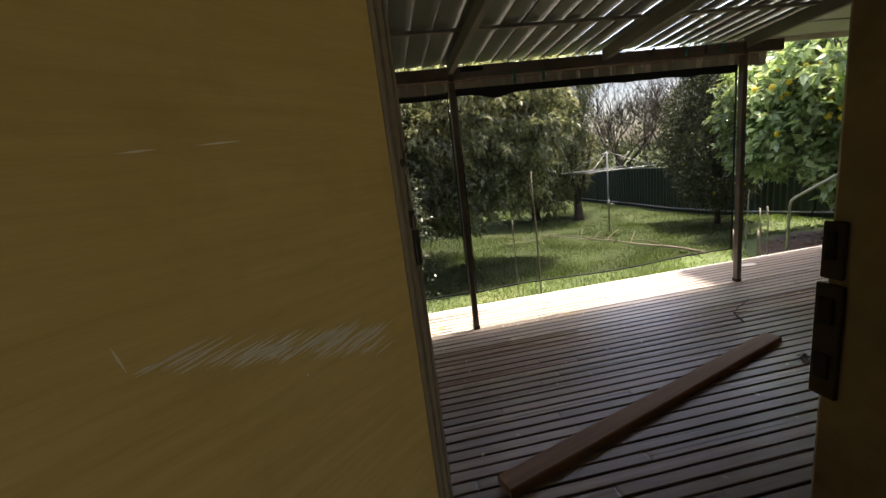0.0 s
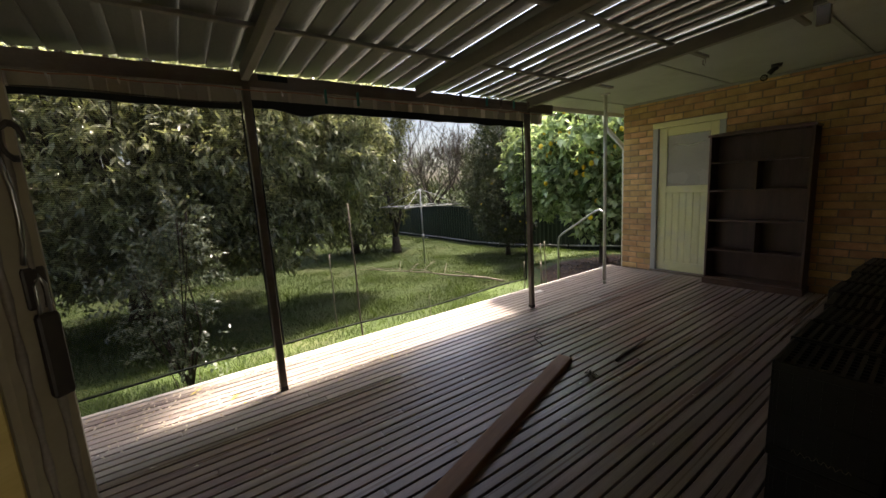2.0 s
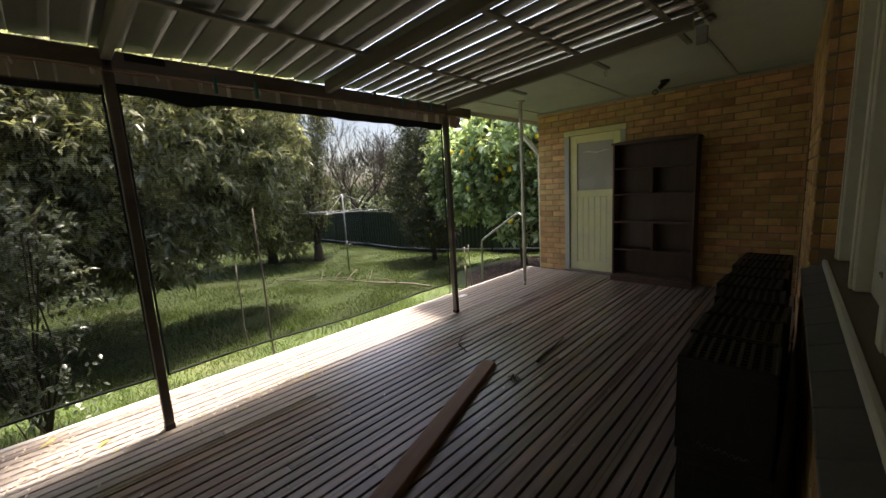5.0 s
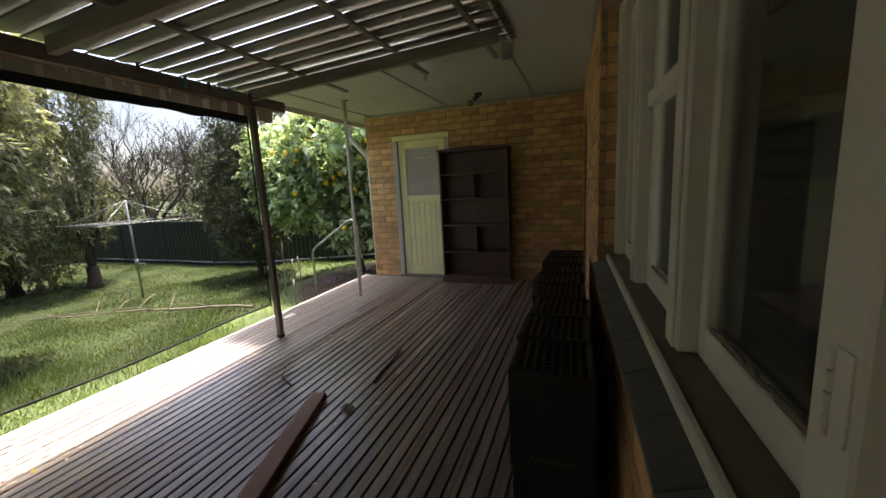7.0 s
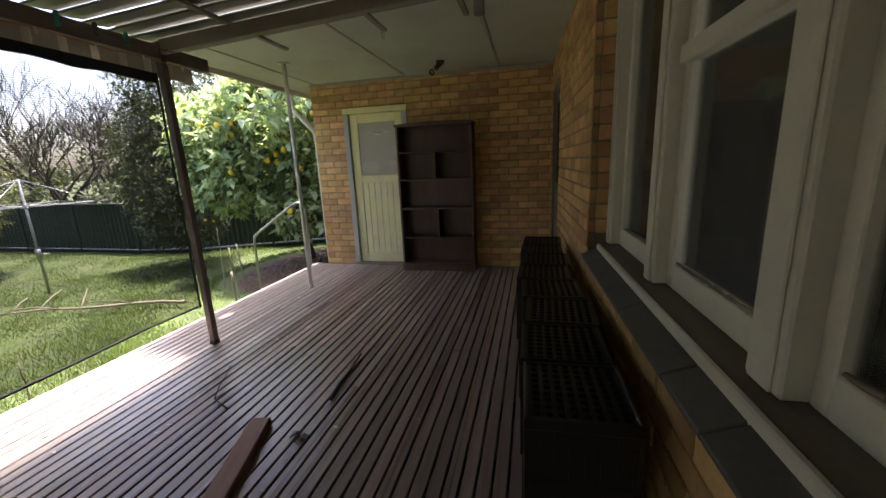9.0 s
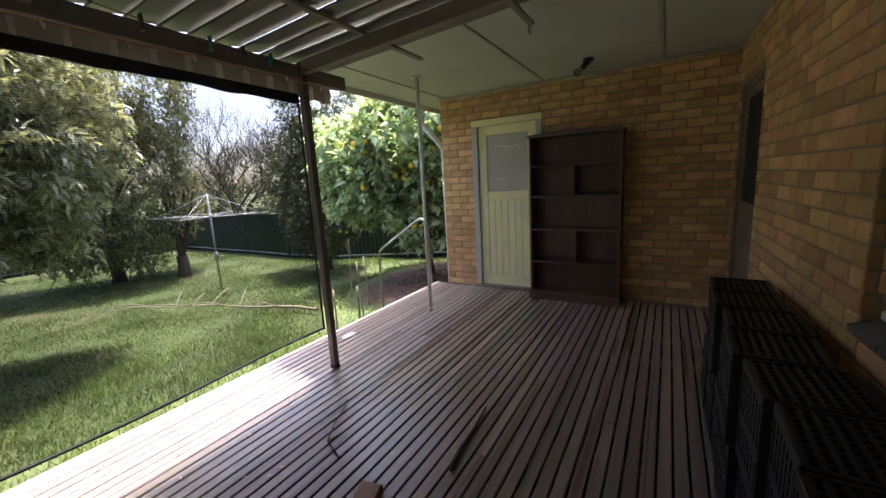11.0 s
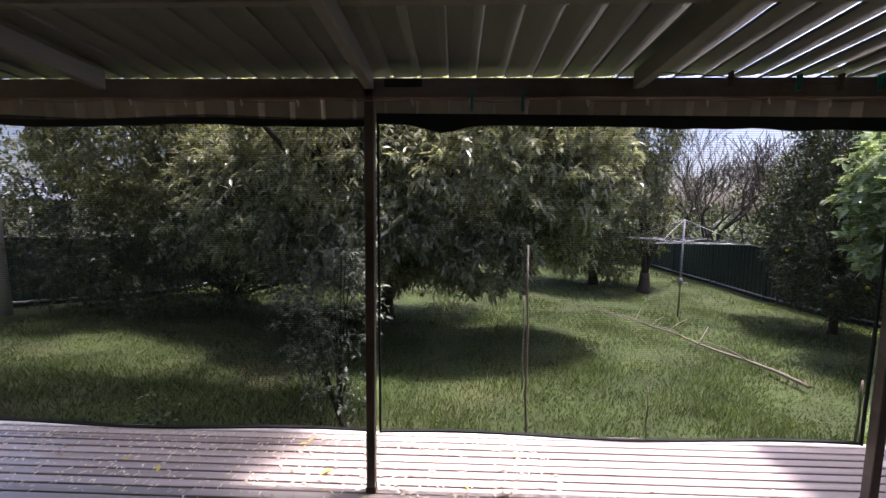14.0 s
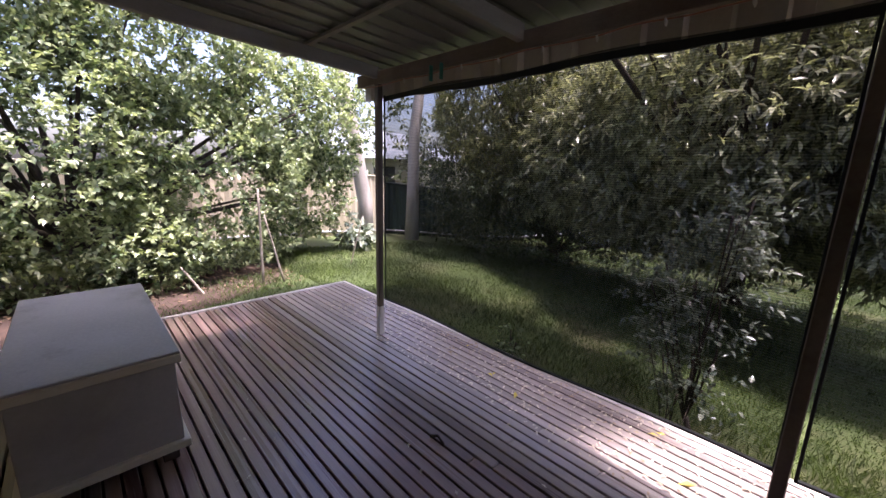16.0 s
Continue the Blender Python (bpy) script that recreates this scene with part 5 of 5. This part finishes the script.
    # round-leaved hedge beyond the deck's end
    F = [((-13.0, -1.2, 4.7), (1.3, 1.4, 1.0)), ((-12.8, -3.4, 5.0), (1.5, 1.7, 1.3)), ((-12.6, -0.6, 1.2), (1.2, 1.5, 1.6)), ((-12.4, -2.6, 1.5), (1.3, 1.6, 1.9)), ((-12.6, -4.8, 1.6), (1.4, 1.8, 2.0)), ((-12.9, -1.0, 3.2), (1.4, 1.5, 1.2)), ((-12.7, -3.2, 3.7), (1.4, 1.6, 1.5)), ((-12.7, 0.6, 2.4), (1.0, 0.9, 1.1)), ((-13.0, -5.4, 4.2), (1.6, 1.8, 1.7)), ((-11.9, -3.9, 0.4), (0.8, 1.2, 0.8)), ((-11.9, -1.6, 0.3), (0.6, 0.9, 0.6)), ((-13.2, 1.3, 1.0), (0.9, 0.8, 1.0)), ((-13.1, 1.7, 2.3), (0.9, 0.8, 1.3)), ((-12.2, -6.6, 1.6), (1.3, 1.5, 2.0))]
    build_tree("tall_hedge_bush", "tall dense bush of glossy round green leaves", (-12.9, -2.4, ground_z(-12.9, -2.4)), F, 0.10, 18000, 10, 0.092, 0.62, 0.0, 0.22, M_ROUND, M_BARK, 7, 0.2, "bush", 0.55)
    # silvery shrub just outside the cloth
    G = [((-5.85, 0.85, 0.75), (0.35, 0.28, 0.55)), ((-5.7, 0.8, 1.25), (0.18, 0.16, 0.35)), ((-6.15, 0.9, 0.6), (0.25, 0.2, 0.4))]
    build_tree("silvery_shrub", "upright shrub with silvery green leaves beside the deck", (-5.85, 0.85, ground_z(-5.85, 0.85)), G, 0.022, 240, 9, 0.06, 0.42, -0.1, 0.14, M_GREYLEAF, M_BARK, 8, 0.2, "shrub", 0.3)
    R = [((-5.95, 0.48, 0.33), (0.20, 0.12, 0.16)), ((-5.75, 0.5, 0.1), (0.22, 0.14, 0.2))]
    build_tree("rose_bush", "straggly small-leaved bush with pale new leaves", (-5.9, 0.5, ground_z(-5.9, 0.5)), R, 0.010, 46, 7, 0.05, 0.6, 0.1, 0.14, M_GREYLEAF, M_BARK, 9, 0.3, "shrub", 0.2)
    W = [((-7.1, 0.33, 0.05), (0.12, 0.08, 0.10))]
    build_tree("small_weed", "small leafy weed growing up past the deck edge", (-7.1, 0.33, ground_z(-7.1, 0.33)), W, 0.006, 20, 6, 0.05, 0.6, 0.0, 0.08, M_LEMON, M_BARK, 10, 0.4, "weed", 0.2)
    Z = [((-12.9, 2.3, 0.0), (0.45, 0.4, 0.35))]
    build_tree("broadleaf_plant", "low blue-green broad-leaved plant by the fence", (-12.9, 2.3, ground_z(-12.9, 2.3)), Z, 0.02, 60, 5, 0.20, 0.45, 0.2, 0.15, M_GREYLEAF, M_BARK, 12, 0.2, "plant", 0.2)
    S2 = [((-10.2, 6.4, 0.5), (0.9, 0.8, 0.9)), ((-9.9, 9.0, 0.5), (0.8, 0.8, 0.9)), ((-12.9, 6.2, 0.9), (1.2, 1.0, 1.5)), ((-12.2, 8.6, 1.0), (1.3, 1.0, 1.5)), ((-13.4, 5.5, 1.0), (0.8, 0.7, 1.6)), ((-10.6, 4.6, 0.9), (1.1, 0.9, 1.3)), ((-10.3, 5.7, -0.2), (1.4, 0.7, 0.6)), ((-12.0, 5.2, 1.0), (1.1, 1.0, 1.7)), ((-8.9, 6.9, 0.6), (1.3, 1.0, 1.3)), ((-7.4, 7.8, 0.5), (1.4, 1.0, 1.2)), ((-4.9, 7.6, 0.5), (1.4, 1.0, 1.1))]
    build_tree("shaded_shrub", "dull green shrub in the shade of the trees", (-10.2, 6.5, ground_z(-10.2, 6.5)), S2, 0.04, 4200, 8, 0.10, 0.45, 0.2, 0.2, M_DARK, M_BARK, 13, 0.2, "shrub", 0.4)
    # far woods
    rng = random.Random(31)
    for i, (x, y, h, s) in enumerate(((9.5, 22, 9, 41), (7.2, 18.5, 7.5, 42), (14, 19, 8.5, 43), (11.5, 15.5, 7, 44), (6.6, 14.6, 6.2, 45), (9.0, 17.0, 7.0, 46), (5.6, 18.4, 6.6, 47), (5.2, 13.4, 5.8, 48), (8.2, 13.6, 6.4, 49), (10.5, 13.2, 6.8, 50))):
        build_bare_tree((x, y, -1.1), h, s, "leafless grey tree with fine twigs beyond the fence")
    FW = [((x, 30 + 3 * math.sin(x), 2.0 + 1.4 * math.sin(x * 0.7)), (4.2, 3.0, 2.8 + 1.2 * math.sin(x * 1.3))) for x in range(-26, 40, 5)] + [((13.5, 12 + k * 4, 1.5), (2.5, 2.5, 2.8)) for k in range(3)] + [((-22, y, 2.0), (3.5, 3.5, 3.2)) for y in (8, 15, 22)] + [((7.0 + 0.5 * math.sin(k), 6 + k * 3.2, 0.2 + 0.5 * math.sin(k * 2)), (1.6, 2.0, 1.5)) for k in range(5)] + [((2.5 + 4 * k, 19.5, 0.3), (2.4, 1.2, 1.6)) for k in range(3)]
    pos, ax, nrm, ln, wd = crown_leaves(77, FW, 7000, 7, 0.32, 0.4, 0.2, 0.7, 0.75)
    tagged(new("far_trees", leaf_mesh("far_trees", pos, ax, nrm, ln, wd, M_DARK)), "distant belt of dark evergreen trees beyond the fences", "trees", kind="stuff")
    # gum trunk
    g = base("gum_tree", (0, 0, 0), "leaning pale gum tree trunk rising past the roof", "tree")
    bm = bmesh.new()
    gx, gy = -13.6, 2.98
    tube(bm, [(gx, gy, -0.7), (gx - 0.02, gy + 0.02, 0.6), (gx - 0.05, gy - 0.22, 2.0), (gx - 0.12, gy - 0.48, 3.6), (gx - 0.2, gy - 0.62, 5.2), (gx - 0.2, gy - 0.7, 7.0)], [0.24, 0.18, 0.165, 0.155, 0.14, 0.11], 14)
    tube(bm, [(gx - 0.08, gy - 0.32, 2.6), (gx - 0.1, gy - 1.1, 3.3), (gx + 0.2, gy - 1.7, 3.9), (gx + 0.1, gy - 2.4, 4.8)], [0.07, 0.06, 0.045, 0.03], 8)
    tube(bm, [(-13.9, 4.75, -0.8), (-13.9, 4.77, 0.8), (-13.95, 4.85, 2.4), (-14.1, 5.3, 4.6), (-14.1, 5.4, 7.0)], [0.22, 0.17, 0.155, 0.13, 0.10], 12)
    part("trunk", bm, M_GUM, g)
    # grass
    rng = np.random.default_rng(50)
    n = 215000
    y = 0.3 + 15 * rng.random(n) ** 1.5
    x = rng.uniform(-13.5, 4.4, n)
    extra = 26000
    x = np.concatenate([x, rng.uniform(-11.8, -9.75, extra // 2), rng.uniform(-9.8, 0.5, extra // 2)])
    y = np.concatenate([y, rng.uniform(-4.5, 2.5, extra // 2), rng.uniform(0.24, 0.9, extra // 2)])
    dens = np.array([noise.noise((a * 0.9, b * 0.9, 7)) for a, b in zip(x, y)])
    mul = ((x - 2.2) / 2.1) ** 2 + ((y - 1.6) / 1.6) ** 2 < 1
    keep = (dens > -0.75) & ~mul
    x, y, dens = x[keep], y[keep], dens[keep]
    z = np.array([ground_z(a, b) for a, b in zip(x, y)])
    m = len(x)
    az = rng.uniform(0, math.tau, m)
    ax = unit(np.stack([0.45 * np.cos(az), 0.45 * np.sin(az), np.ones(m) * rng.uniform(0.5, 1.1, m)], 1))
    nr = np.stack([-np.sin(az), np.cos(az), np.zeros(m)], 1)
    side = unit(np.cross(ax, nr))
    ln = rng.uniform(0.045, 0.115, m) * (1 + 1.3 * np.clip(dens, -0.4, 1))
    me = leaf_mesh("grass", np.stack([x, y, z - 0.01], 1), ax, side, ln, np.full(m, 0.009), M_GRASS)
    tagged(new("grass", me), "long uneven green grass over the lawn", "grass", kind="stuff")


def build_garden_things():
    # rotary clothes hoist
    hx, hy = 0.75, 7.15
    gz = ground_z(hx, hy)
    h = base("clothes_hoist", (hx, hy, gz), "old galvanised rotary clothes hoist standing on the lawn", "clothes hoist")
    T = 1.42 - gz
    bm = bmesh.new(); tube(bm, [(0, 0, -0.05), (0, 0, T)], 0.024, 12); part("mast", bm, M_GALV, h)
    bm = bmesh.new(); tube(bm, [(0, 0, 0.78), (0, 0, 0.98)], 0.045, 12); tube(bm, [(0, 0, 0.86), (0.13, -0.08, 0.86), (0.13, -0.08, 0.79)], 0.012, 8); part("winder", bm, M_GALV, h)
    R = 1.42
    za = T - 0.55
    for k in range(4):
        a = radians(38 + 90 * k)
        e = Vector((R * math.cos(a), R * math.sin(a), za + 0.02))
        bm = bmesh.new(); tube(bm, [(0, 0, za), tuple(e)], 0.014, 8); arm = part("arm", bm, M_GALV, h)
        bm = bmesh.new(); tube(bm, [(0, 0, T - 0.01), tuple(e * 0.86 + Vector((0, 0, 0.14 * (za + 0.02))))], 0.010, 8)
        part("stay", bm, M_GALV, arm)
    bm = bmesh.new(); tube(bm, [(0, 0, za - 0.05), (0, 0, za + 0.05)], 0.05, 12); part("hub", bm, M_GALV, h)
    for f in (0.55, 0.8, 1.0):
        bm = bmesh.new()
        pts = [(R * f * math.cos(radians(38 + 90 * k)), R * f * math.sin(radians(38 + 90 * k)), za + 0.025) for k in range(5)]
        tube(bm, pts, 0.003, 4); part("wire", bm, M_GALV, h)
    # handrail at the steps beside the brick corner
    r = base("handrail", (0, 0, 0), "bent galvanised pipe handrail by the deck steps", "handrail")
    bm = bmesh.new()
    gz = ground_z(0.1, 1.4)
    tube(bm, [(-0.05, 0.27, -0.25), (-0.05, 0.27, 0.80), (-0.05, 0.30, 0.87), (-0.045, 0.37, 0.905), (-0.04, 0.46, 0.875), (0.07, 1.20, 0.44), (0.075, 1.28, 0.37), (0.08, 1.30, 0.28), (0.08, 1.31, gz - 0.05)], 0.019, 12)
    part("rail", bm, M_GALV, r)
    bm = bmesh.new(); box(bm, -0.09, -0.01, 0.205, 0.29, -0.28, -0.22, 0.004); part("base_plate", bm, M_GALV, r)
    # down pipe
    d = base("downpipe", (0, 0, 0), "white painted downpipe offset under the gutter", "downpipe")
    bm = bmesh.new(); tube(bm, [(0.20, 0.44, 2.46), (0.20, 0.43, 2.26), (0.19, 0.40, 2.20), (0.155, 0.11, 1.90), (0.15, 0.065, 1.80), (0.15, 0.055, -0.5)], 0.036, 12); part("pipe", bm, M_WHITE, d)
    g = base("gutter", (0, 0, 0), "dark metal gutter along the eave", "gutter")
    bm = bmesh.new(); box(bm, -2.14, 6.0, 0.407, 0.455, 2.46, 2.57, 0.01); part("trough", bm, M_POST, g)
    # lamp on the soffit
    l = base("soffit_lamp", (-0.55, -1.93, SOFFIT_Z), "black batten lampholder with a bare clear bulb, unlit", "lamp")
    bm = bmesh.new(); tube(bm, [(0, 0, -0.001), (0, 0, -0.03)], [0.05, 0.042], 16); part("rose", bm, M_BLACK, l)
    bm = bmesh.new(); tube(bm, [(0, 0, -0.025), (-0.012, 0.03, -0.055), (-0.02, 0.055, -0.085)], [0.03, 0.026, 0.024], 12); part("holder", bm, M_BLACK, l)
    bm = bmesh.new(); sphere(bm, (-0.03, 0.09, -0.115), 0.033, 14, 10); part("bulb", bm, M_BULB, l, "clear glass bulb")
    # stakes and sticks in the lawn
    def stake(x, y, top, r, dx=0.0, dy=0.0, label="slim grey garden stake pushed into the lawn"):
        gz = ground_z(x, y)
        bm = bmesh.new()
        n = 6
        tube(bm, [(x + dx * k / n + 0.006 * math.sin(k * 2.1), y + dy * k / n, gz - 0.05 + (top - gz + 0.05) * k / n) for k in range(n + 1)], [r * (1 - 0.06 * k) for k in range(n + 1)], 7)
        thing("garden_stake", bm, M_STAKE, label, "garden stake", "garden stakes")
    stake(-4.22, 0.62, 1.32, 0.012, -0.03, 0.0, "tall slim grey garden stake beside the deck")
    stake(-3.97, 2.25, 0.55, 0.012)
    stake(-1.45, 0.75, 0.22, 0.012)
    stake(-0.95, 0.85, 0.12, 0.016)
    stake(-0.5, 1.2, 0.35, 0.012, -0.05)
    stake(0.2, 1.7, 0.25, 0.014, -0.05)
    stake(0.5, 2.4, 0.45, 0.012, 0.05)
    stake(-3.0, 1.1, -0.05, 0.008)
    stake(-11.2, -0.35, 1.15, 0.022, 0.05, 0.0, "reddish bare sapling stem before the hedge")
    stake(-11.15, -0.05, 0.75, 0.018, -0.05, -0.22, "reddish bare sapling stem before the hedge")
    stake(-11.5, 1.3, 0.6, 0.014, 0.1, 0.25, "leaning bare stem before the hedge")
    stake(-11.2, -1.1, 0.1, 0.02, -0.15, -0.25, "leaning bare stem before the hedge")
    # fallen branch on the lawn
    f = base("fallen_branch", (0, 0, 0), "long bare fallen branch lying across the lawn", "branch")
    a, b = Vector((-1.15, 7.7, 0)), Vector((-0.42, 2.3, 0))
    bm = bmesh.new()
    pts = []
    for k in range(13):
        p = a.lerp(b, k / 12)
        pts.append((p.x + 0.05 * math.sin(k * 1.3) + 0.06 * math.sin(k / 12 * math.pi), p.y, ground_z(p.x, p.y) + 0.09 + 0.05 * math.sin(k / 12 * math.pi)))
    tube(bm, pts, [0.007 + 0.017 * k / 12 for k in range(13)], 7)
    part("stem", bm, M_STAKE, f)
    for k, (dx, dy) in ((2, (-0.6, 0.5)), (3, (-1.0, 0.4)), (5, (-0.9, 0.7)), (5, (0.5, 0.3)), (6, (0.8, 0.5)), (7, (-0.5, 0.4)), (8, (0.7, 0.7)), (4, (0.6, 0.8)), (10, (-0.4, 0.5))):
        bm = bmesh.new()
        p = Vector(pts[k])
        q = [p, p + Vector((dx * 0.4, dy * 0.4, 0.10)), p + Vector((dx * 0.8, dy * 0.9, 0.12)), p + Vector((dx * 1.1, dy * 1.4, -0.03))]
        tube(bm, q, [0.012, 0.010, 0.007, 0.003], 6)
        part("side_branch", bm, M_STAKE, f)
    # fences
    def fence(name, p, q, z0f, h, mat, label, railed=True):
        p, q = Vector(p), Vector(q)
        fo = base(name, (p.x, p.y, 0), label, "fence")
        d = q - p
        ln = d.length
        u = d / ln
        nv = Vector((-u.y, u.x))
        bays = max(1, int(ln / 2.4))
        for k in range(bays):
            bm = bmesh.new()
            s0, s1 = ln * k / bays, ln * (k + 1) / bays
            cnt = 14
            top, bot = [], []
            for i in range(cnt * 2 + 1):
                s = s0 + (s1 - s0) * i / (cnt * 2)
                o = 0.018 * (1 if i % 2 else -1)
                x, y = u.x * s + nv.x * o, u.y * s + nv.y * o
                gz = z0f(p.x + u.x * s, p.y + u.y * s)
                bot.append(bm.verts.new((x, y, gz - 0.05))); top.append(bm.verts.new((x, y, gz + h)))
            for i in range(cnt * 2):
                bm.faces.new((bot[i], bot[i + 1], top[i + 1], top[i]))
            part("fence_panel", bm, mat, fo)
            gz = z0f(p.x + u.x * s0, p.y + u.y * s0)
            bm = bmesh.new(); box(bm, u.x * s0 - 0.03, u.x * s0 + 0.03, u.y * s0 - 0.03, u.y * s0 + 0.03, gz - 0.1, gz + h + 0.03, 0.004)
            part("fence_post", bm, mat, fo)
            if railed:
                for zz in (0.12, h):
                    bm = bmesh.new()
                    g0, g1 = z0f(p.x + u.x * s0, p.y + u.y * s0), z0f(p.x + u.x * s1, p.y + u.y * s1)
                    tube(bm, [(u.x * s0 - nv.x * 0.0, u.y * s0, g0 + zz), (u.x * s1, u.y * s1, g1 + zz)], 0.032, 6)
                    part("fence_rail", bm, mat if zz > 0.5 else M_GALV, fo)
    fence("side_fence", (4.6, -3.0), (4.6, 16.8), ground_z, 1.6, M_FENCE, "dark green ribbed steel boundary fence")
    fence("back_fence", (-11.0, 16.8), (4.6, 16.8), ground_z, 1.6, M_FENCE, "dark green ribbed steel fence at the bottom of the garden")
    fence("pale_fence", (-15.0, -8.0), (-15.0, 4.6), ground_z, 1.75, M_FENCEPALE, "cream steel fence behind the hedge")
    fence("side_fence", (-15.2, 4.6), (-11.0, 16.8), ground_z, 1.6, M_FENCE, "dark green ribbed steel fence behind the shed")
    # shed
    sh = base("garden_shed", (-10.6, 11.0, ground_z(-10.6, 11)), "small blue-grey ribbed steel garden shed", "shed")
    bm = bmesh.new()
    cnt = 34
    def ribbed(ax, bx, ay, by):
        lo, hi = [], []
        for i in range(cnt + 1):
            x, y = ax + (bx - ax) * i / cnt, ay + (by - ay) * i / cnt
            o = 0.012 * (1 if i % 2 else -1)
            lo.append(bm.verts.new((x + (o if ax == bx else 0), y + (o if ay == by else 0), -0.05))); hi.append(bm.verts.new((x + (o if ax == bx else 0), y + (o if ay == by else 0), 1.75)))
        for i in range(cnt):
            bm.faces.new((lo[i], lo[i + 1], hi[i + 1], hi[i]))
    ribbed(-1.2, 1.3, 0, 0); ribbed(1.3, 1.3, 0, 2.0); ribbed(-1.2, -1.2, 0, 2.0); ribbed(-1.2, 1.3, 2.0, 2.0)
    part("wall", bm, M_SHED, sh)
    bm = bmesh.new(); box(bm, -1.3, 1.4, -0.1, 2.1, 1.75, 1.82, 0.01); part("roof", bm, M_SHED, sh)
    # neighbour's house far to the side
    nh = base("neighbour_house", (-27, 12, -0.5), "pale brick neighbour house with a dark roof", "house")
    bm = bmesh.new(); box(bm, -4, 4, -5, 5, -0.3, 2.5, 0.02); part("wall", bm, M_FENCEPALE, nh)
    bm = bmesh.new()
    vs = [bm.verts.new(p) for p in ((-4.5, -5.5, 2.4), (4.5, -5.5, 2.4), (4.5, 5.5, 2.4), (-4.5, 5.5, 2.4), (0, -2.5, 4.2), (0, 2.5, 4.2))]
    for q in ((0, 1, 4), (1, 2, 5, 4), (2, 3, 5), (3, 0, 4, 5), (3, 2, 1, 0)):
        bm.faces.new([vs[i] for i in q])
    part("roof", bm, M_SHED, nh)
    for yy in (-2.5, 1.5):
        bm = bmesh.new(); box(bm, 3.98, 4.03, yy, yy + 1.4, 0.9, 2.0, 0.01); part("window", bm, M_HEM, nh)


def scatter_leaves():
    """Dead leaves: many on the sunny end of the deck, few elsewhere."""
    rng = np.random.default_rng(60)
    def lay(name, xs, ys, size, mat, label):
        m = len(xs)
        az = rng.uniform(0, math.tau, m)
        ax = unit(np.stack([np.cos(az), np.sin(az), rng.uniform(-0.05, 0.25, m)], 1))
        up = unit(np.stack([rng.normal(scale=0.2, size=m), rng.normal(scale=0.2, size=m), np.ones(m)], 1))
        nr = unit(up - ax * np.sum(up * ax, axis=1, keepdims=True))
        ln = size * rng.uniform(0.5, 1.25, m)
        pos = np.stack([xs, ys, np.full(m, 0.006)], 1)
        tagged(new(name, leaf_mesh(name, pos, ax, nr, ln, ln * 0.38, mat)), label, "leaves", kind="stuff")
    n = 1500
    x, y = rng.normal(2.2, 0.8, n), rng.normal(1.5, 0.6, n)
    x, y = np.concatenate([x, rng.normal(-11.8, 0.45, n)]), np.concatenate([y, rng.uniform(-5.0, 0.2, n)])
    k0 = len(x)
    az = rng.uniform(0, math.tau, k0)
    ax = unit(np.stack([np.cos(az), np.sin(az), rng.uniform(-0.1, 0.4, k0)], 1))
    up = unit(rng.normal(scale=0.35, size=(k0, 3)) + np.array([0, 0, 1.0]))
    nr = unit(up - ax * np.sum(up * ax, axis=1, keepdims=True))
    zz = np.array([ground_z(a, b) + 0.04 for a, b in zip(x, y)])
    tagged(new("leaf_litter", leaf_mesh("leaf_litter", np.stack([x, y, zz], 1), ax, nr, np.full(k0, 0.07), np.full(k0, 0.035), M_MULCHLEAF)), "brown leaf litter on the mulch beds", "leaves", kind="stuff")
    n = 1900
    x = -9.1 + 4.9 * rng.random(n) ** 1.25
    y = 0.14 - 0.62 * rng.random(n) ** 1.3
    x2, y2 = rng.uniform(-9.6, -0.5, 170), rng.uniform(-2.6, 0.1, 170)
    lay("fallen_leaves", np.concatenate([x, x2]), np.concatenate([y, y2]), 0.036, M_DRYLEAF, "scattered dry brown leaves and petals on the deck")
    lay("yellow_leaves", np.concatenate([rng.uniform(-7.6, -3.6, 9), [-6.9, -6.93, -6.6, -4.4]]), np.concatenate([rng.uniform(-0.6, 0.1, 9), [-0.13, -0.18, -0.3, -0.05]]), 0.075, M_YLEAF, "a few long yellow fallen leaves on the deck")


build_ground()
walls = build_shell()
build_patio_cover()
build_end_door()
build_side_door()
build_windows()
build_back_door()
build_bookshelf()
build_crates()
build_chest()
build_deck_litter()
scatter_leaves()
build_garden_things()
build_garden()
build_deck()
lay_bricks(*walls)
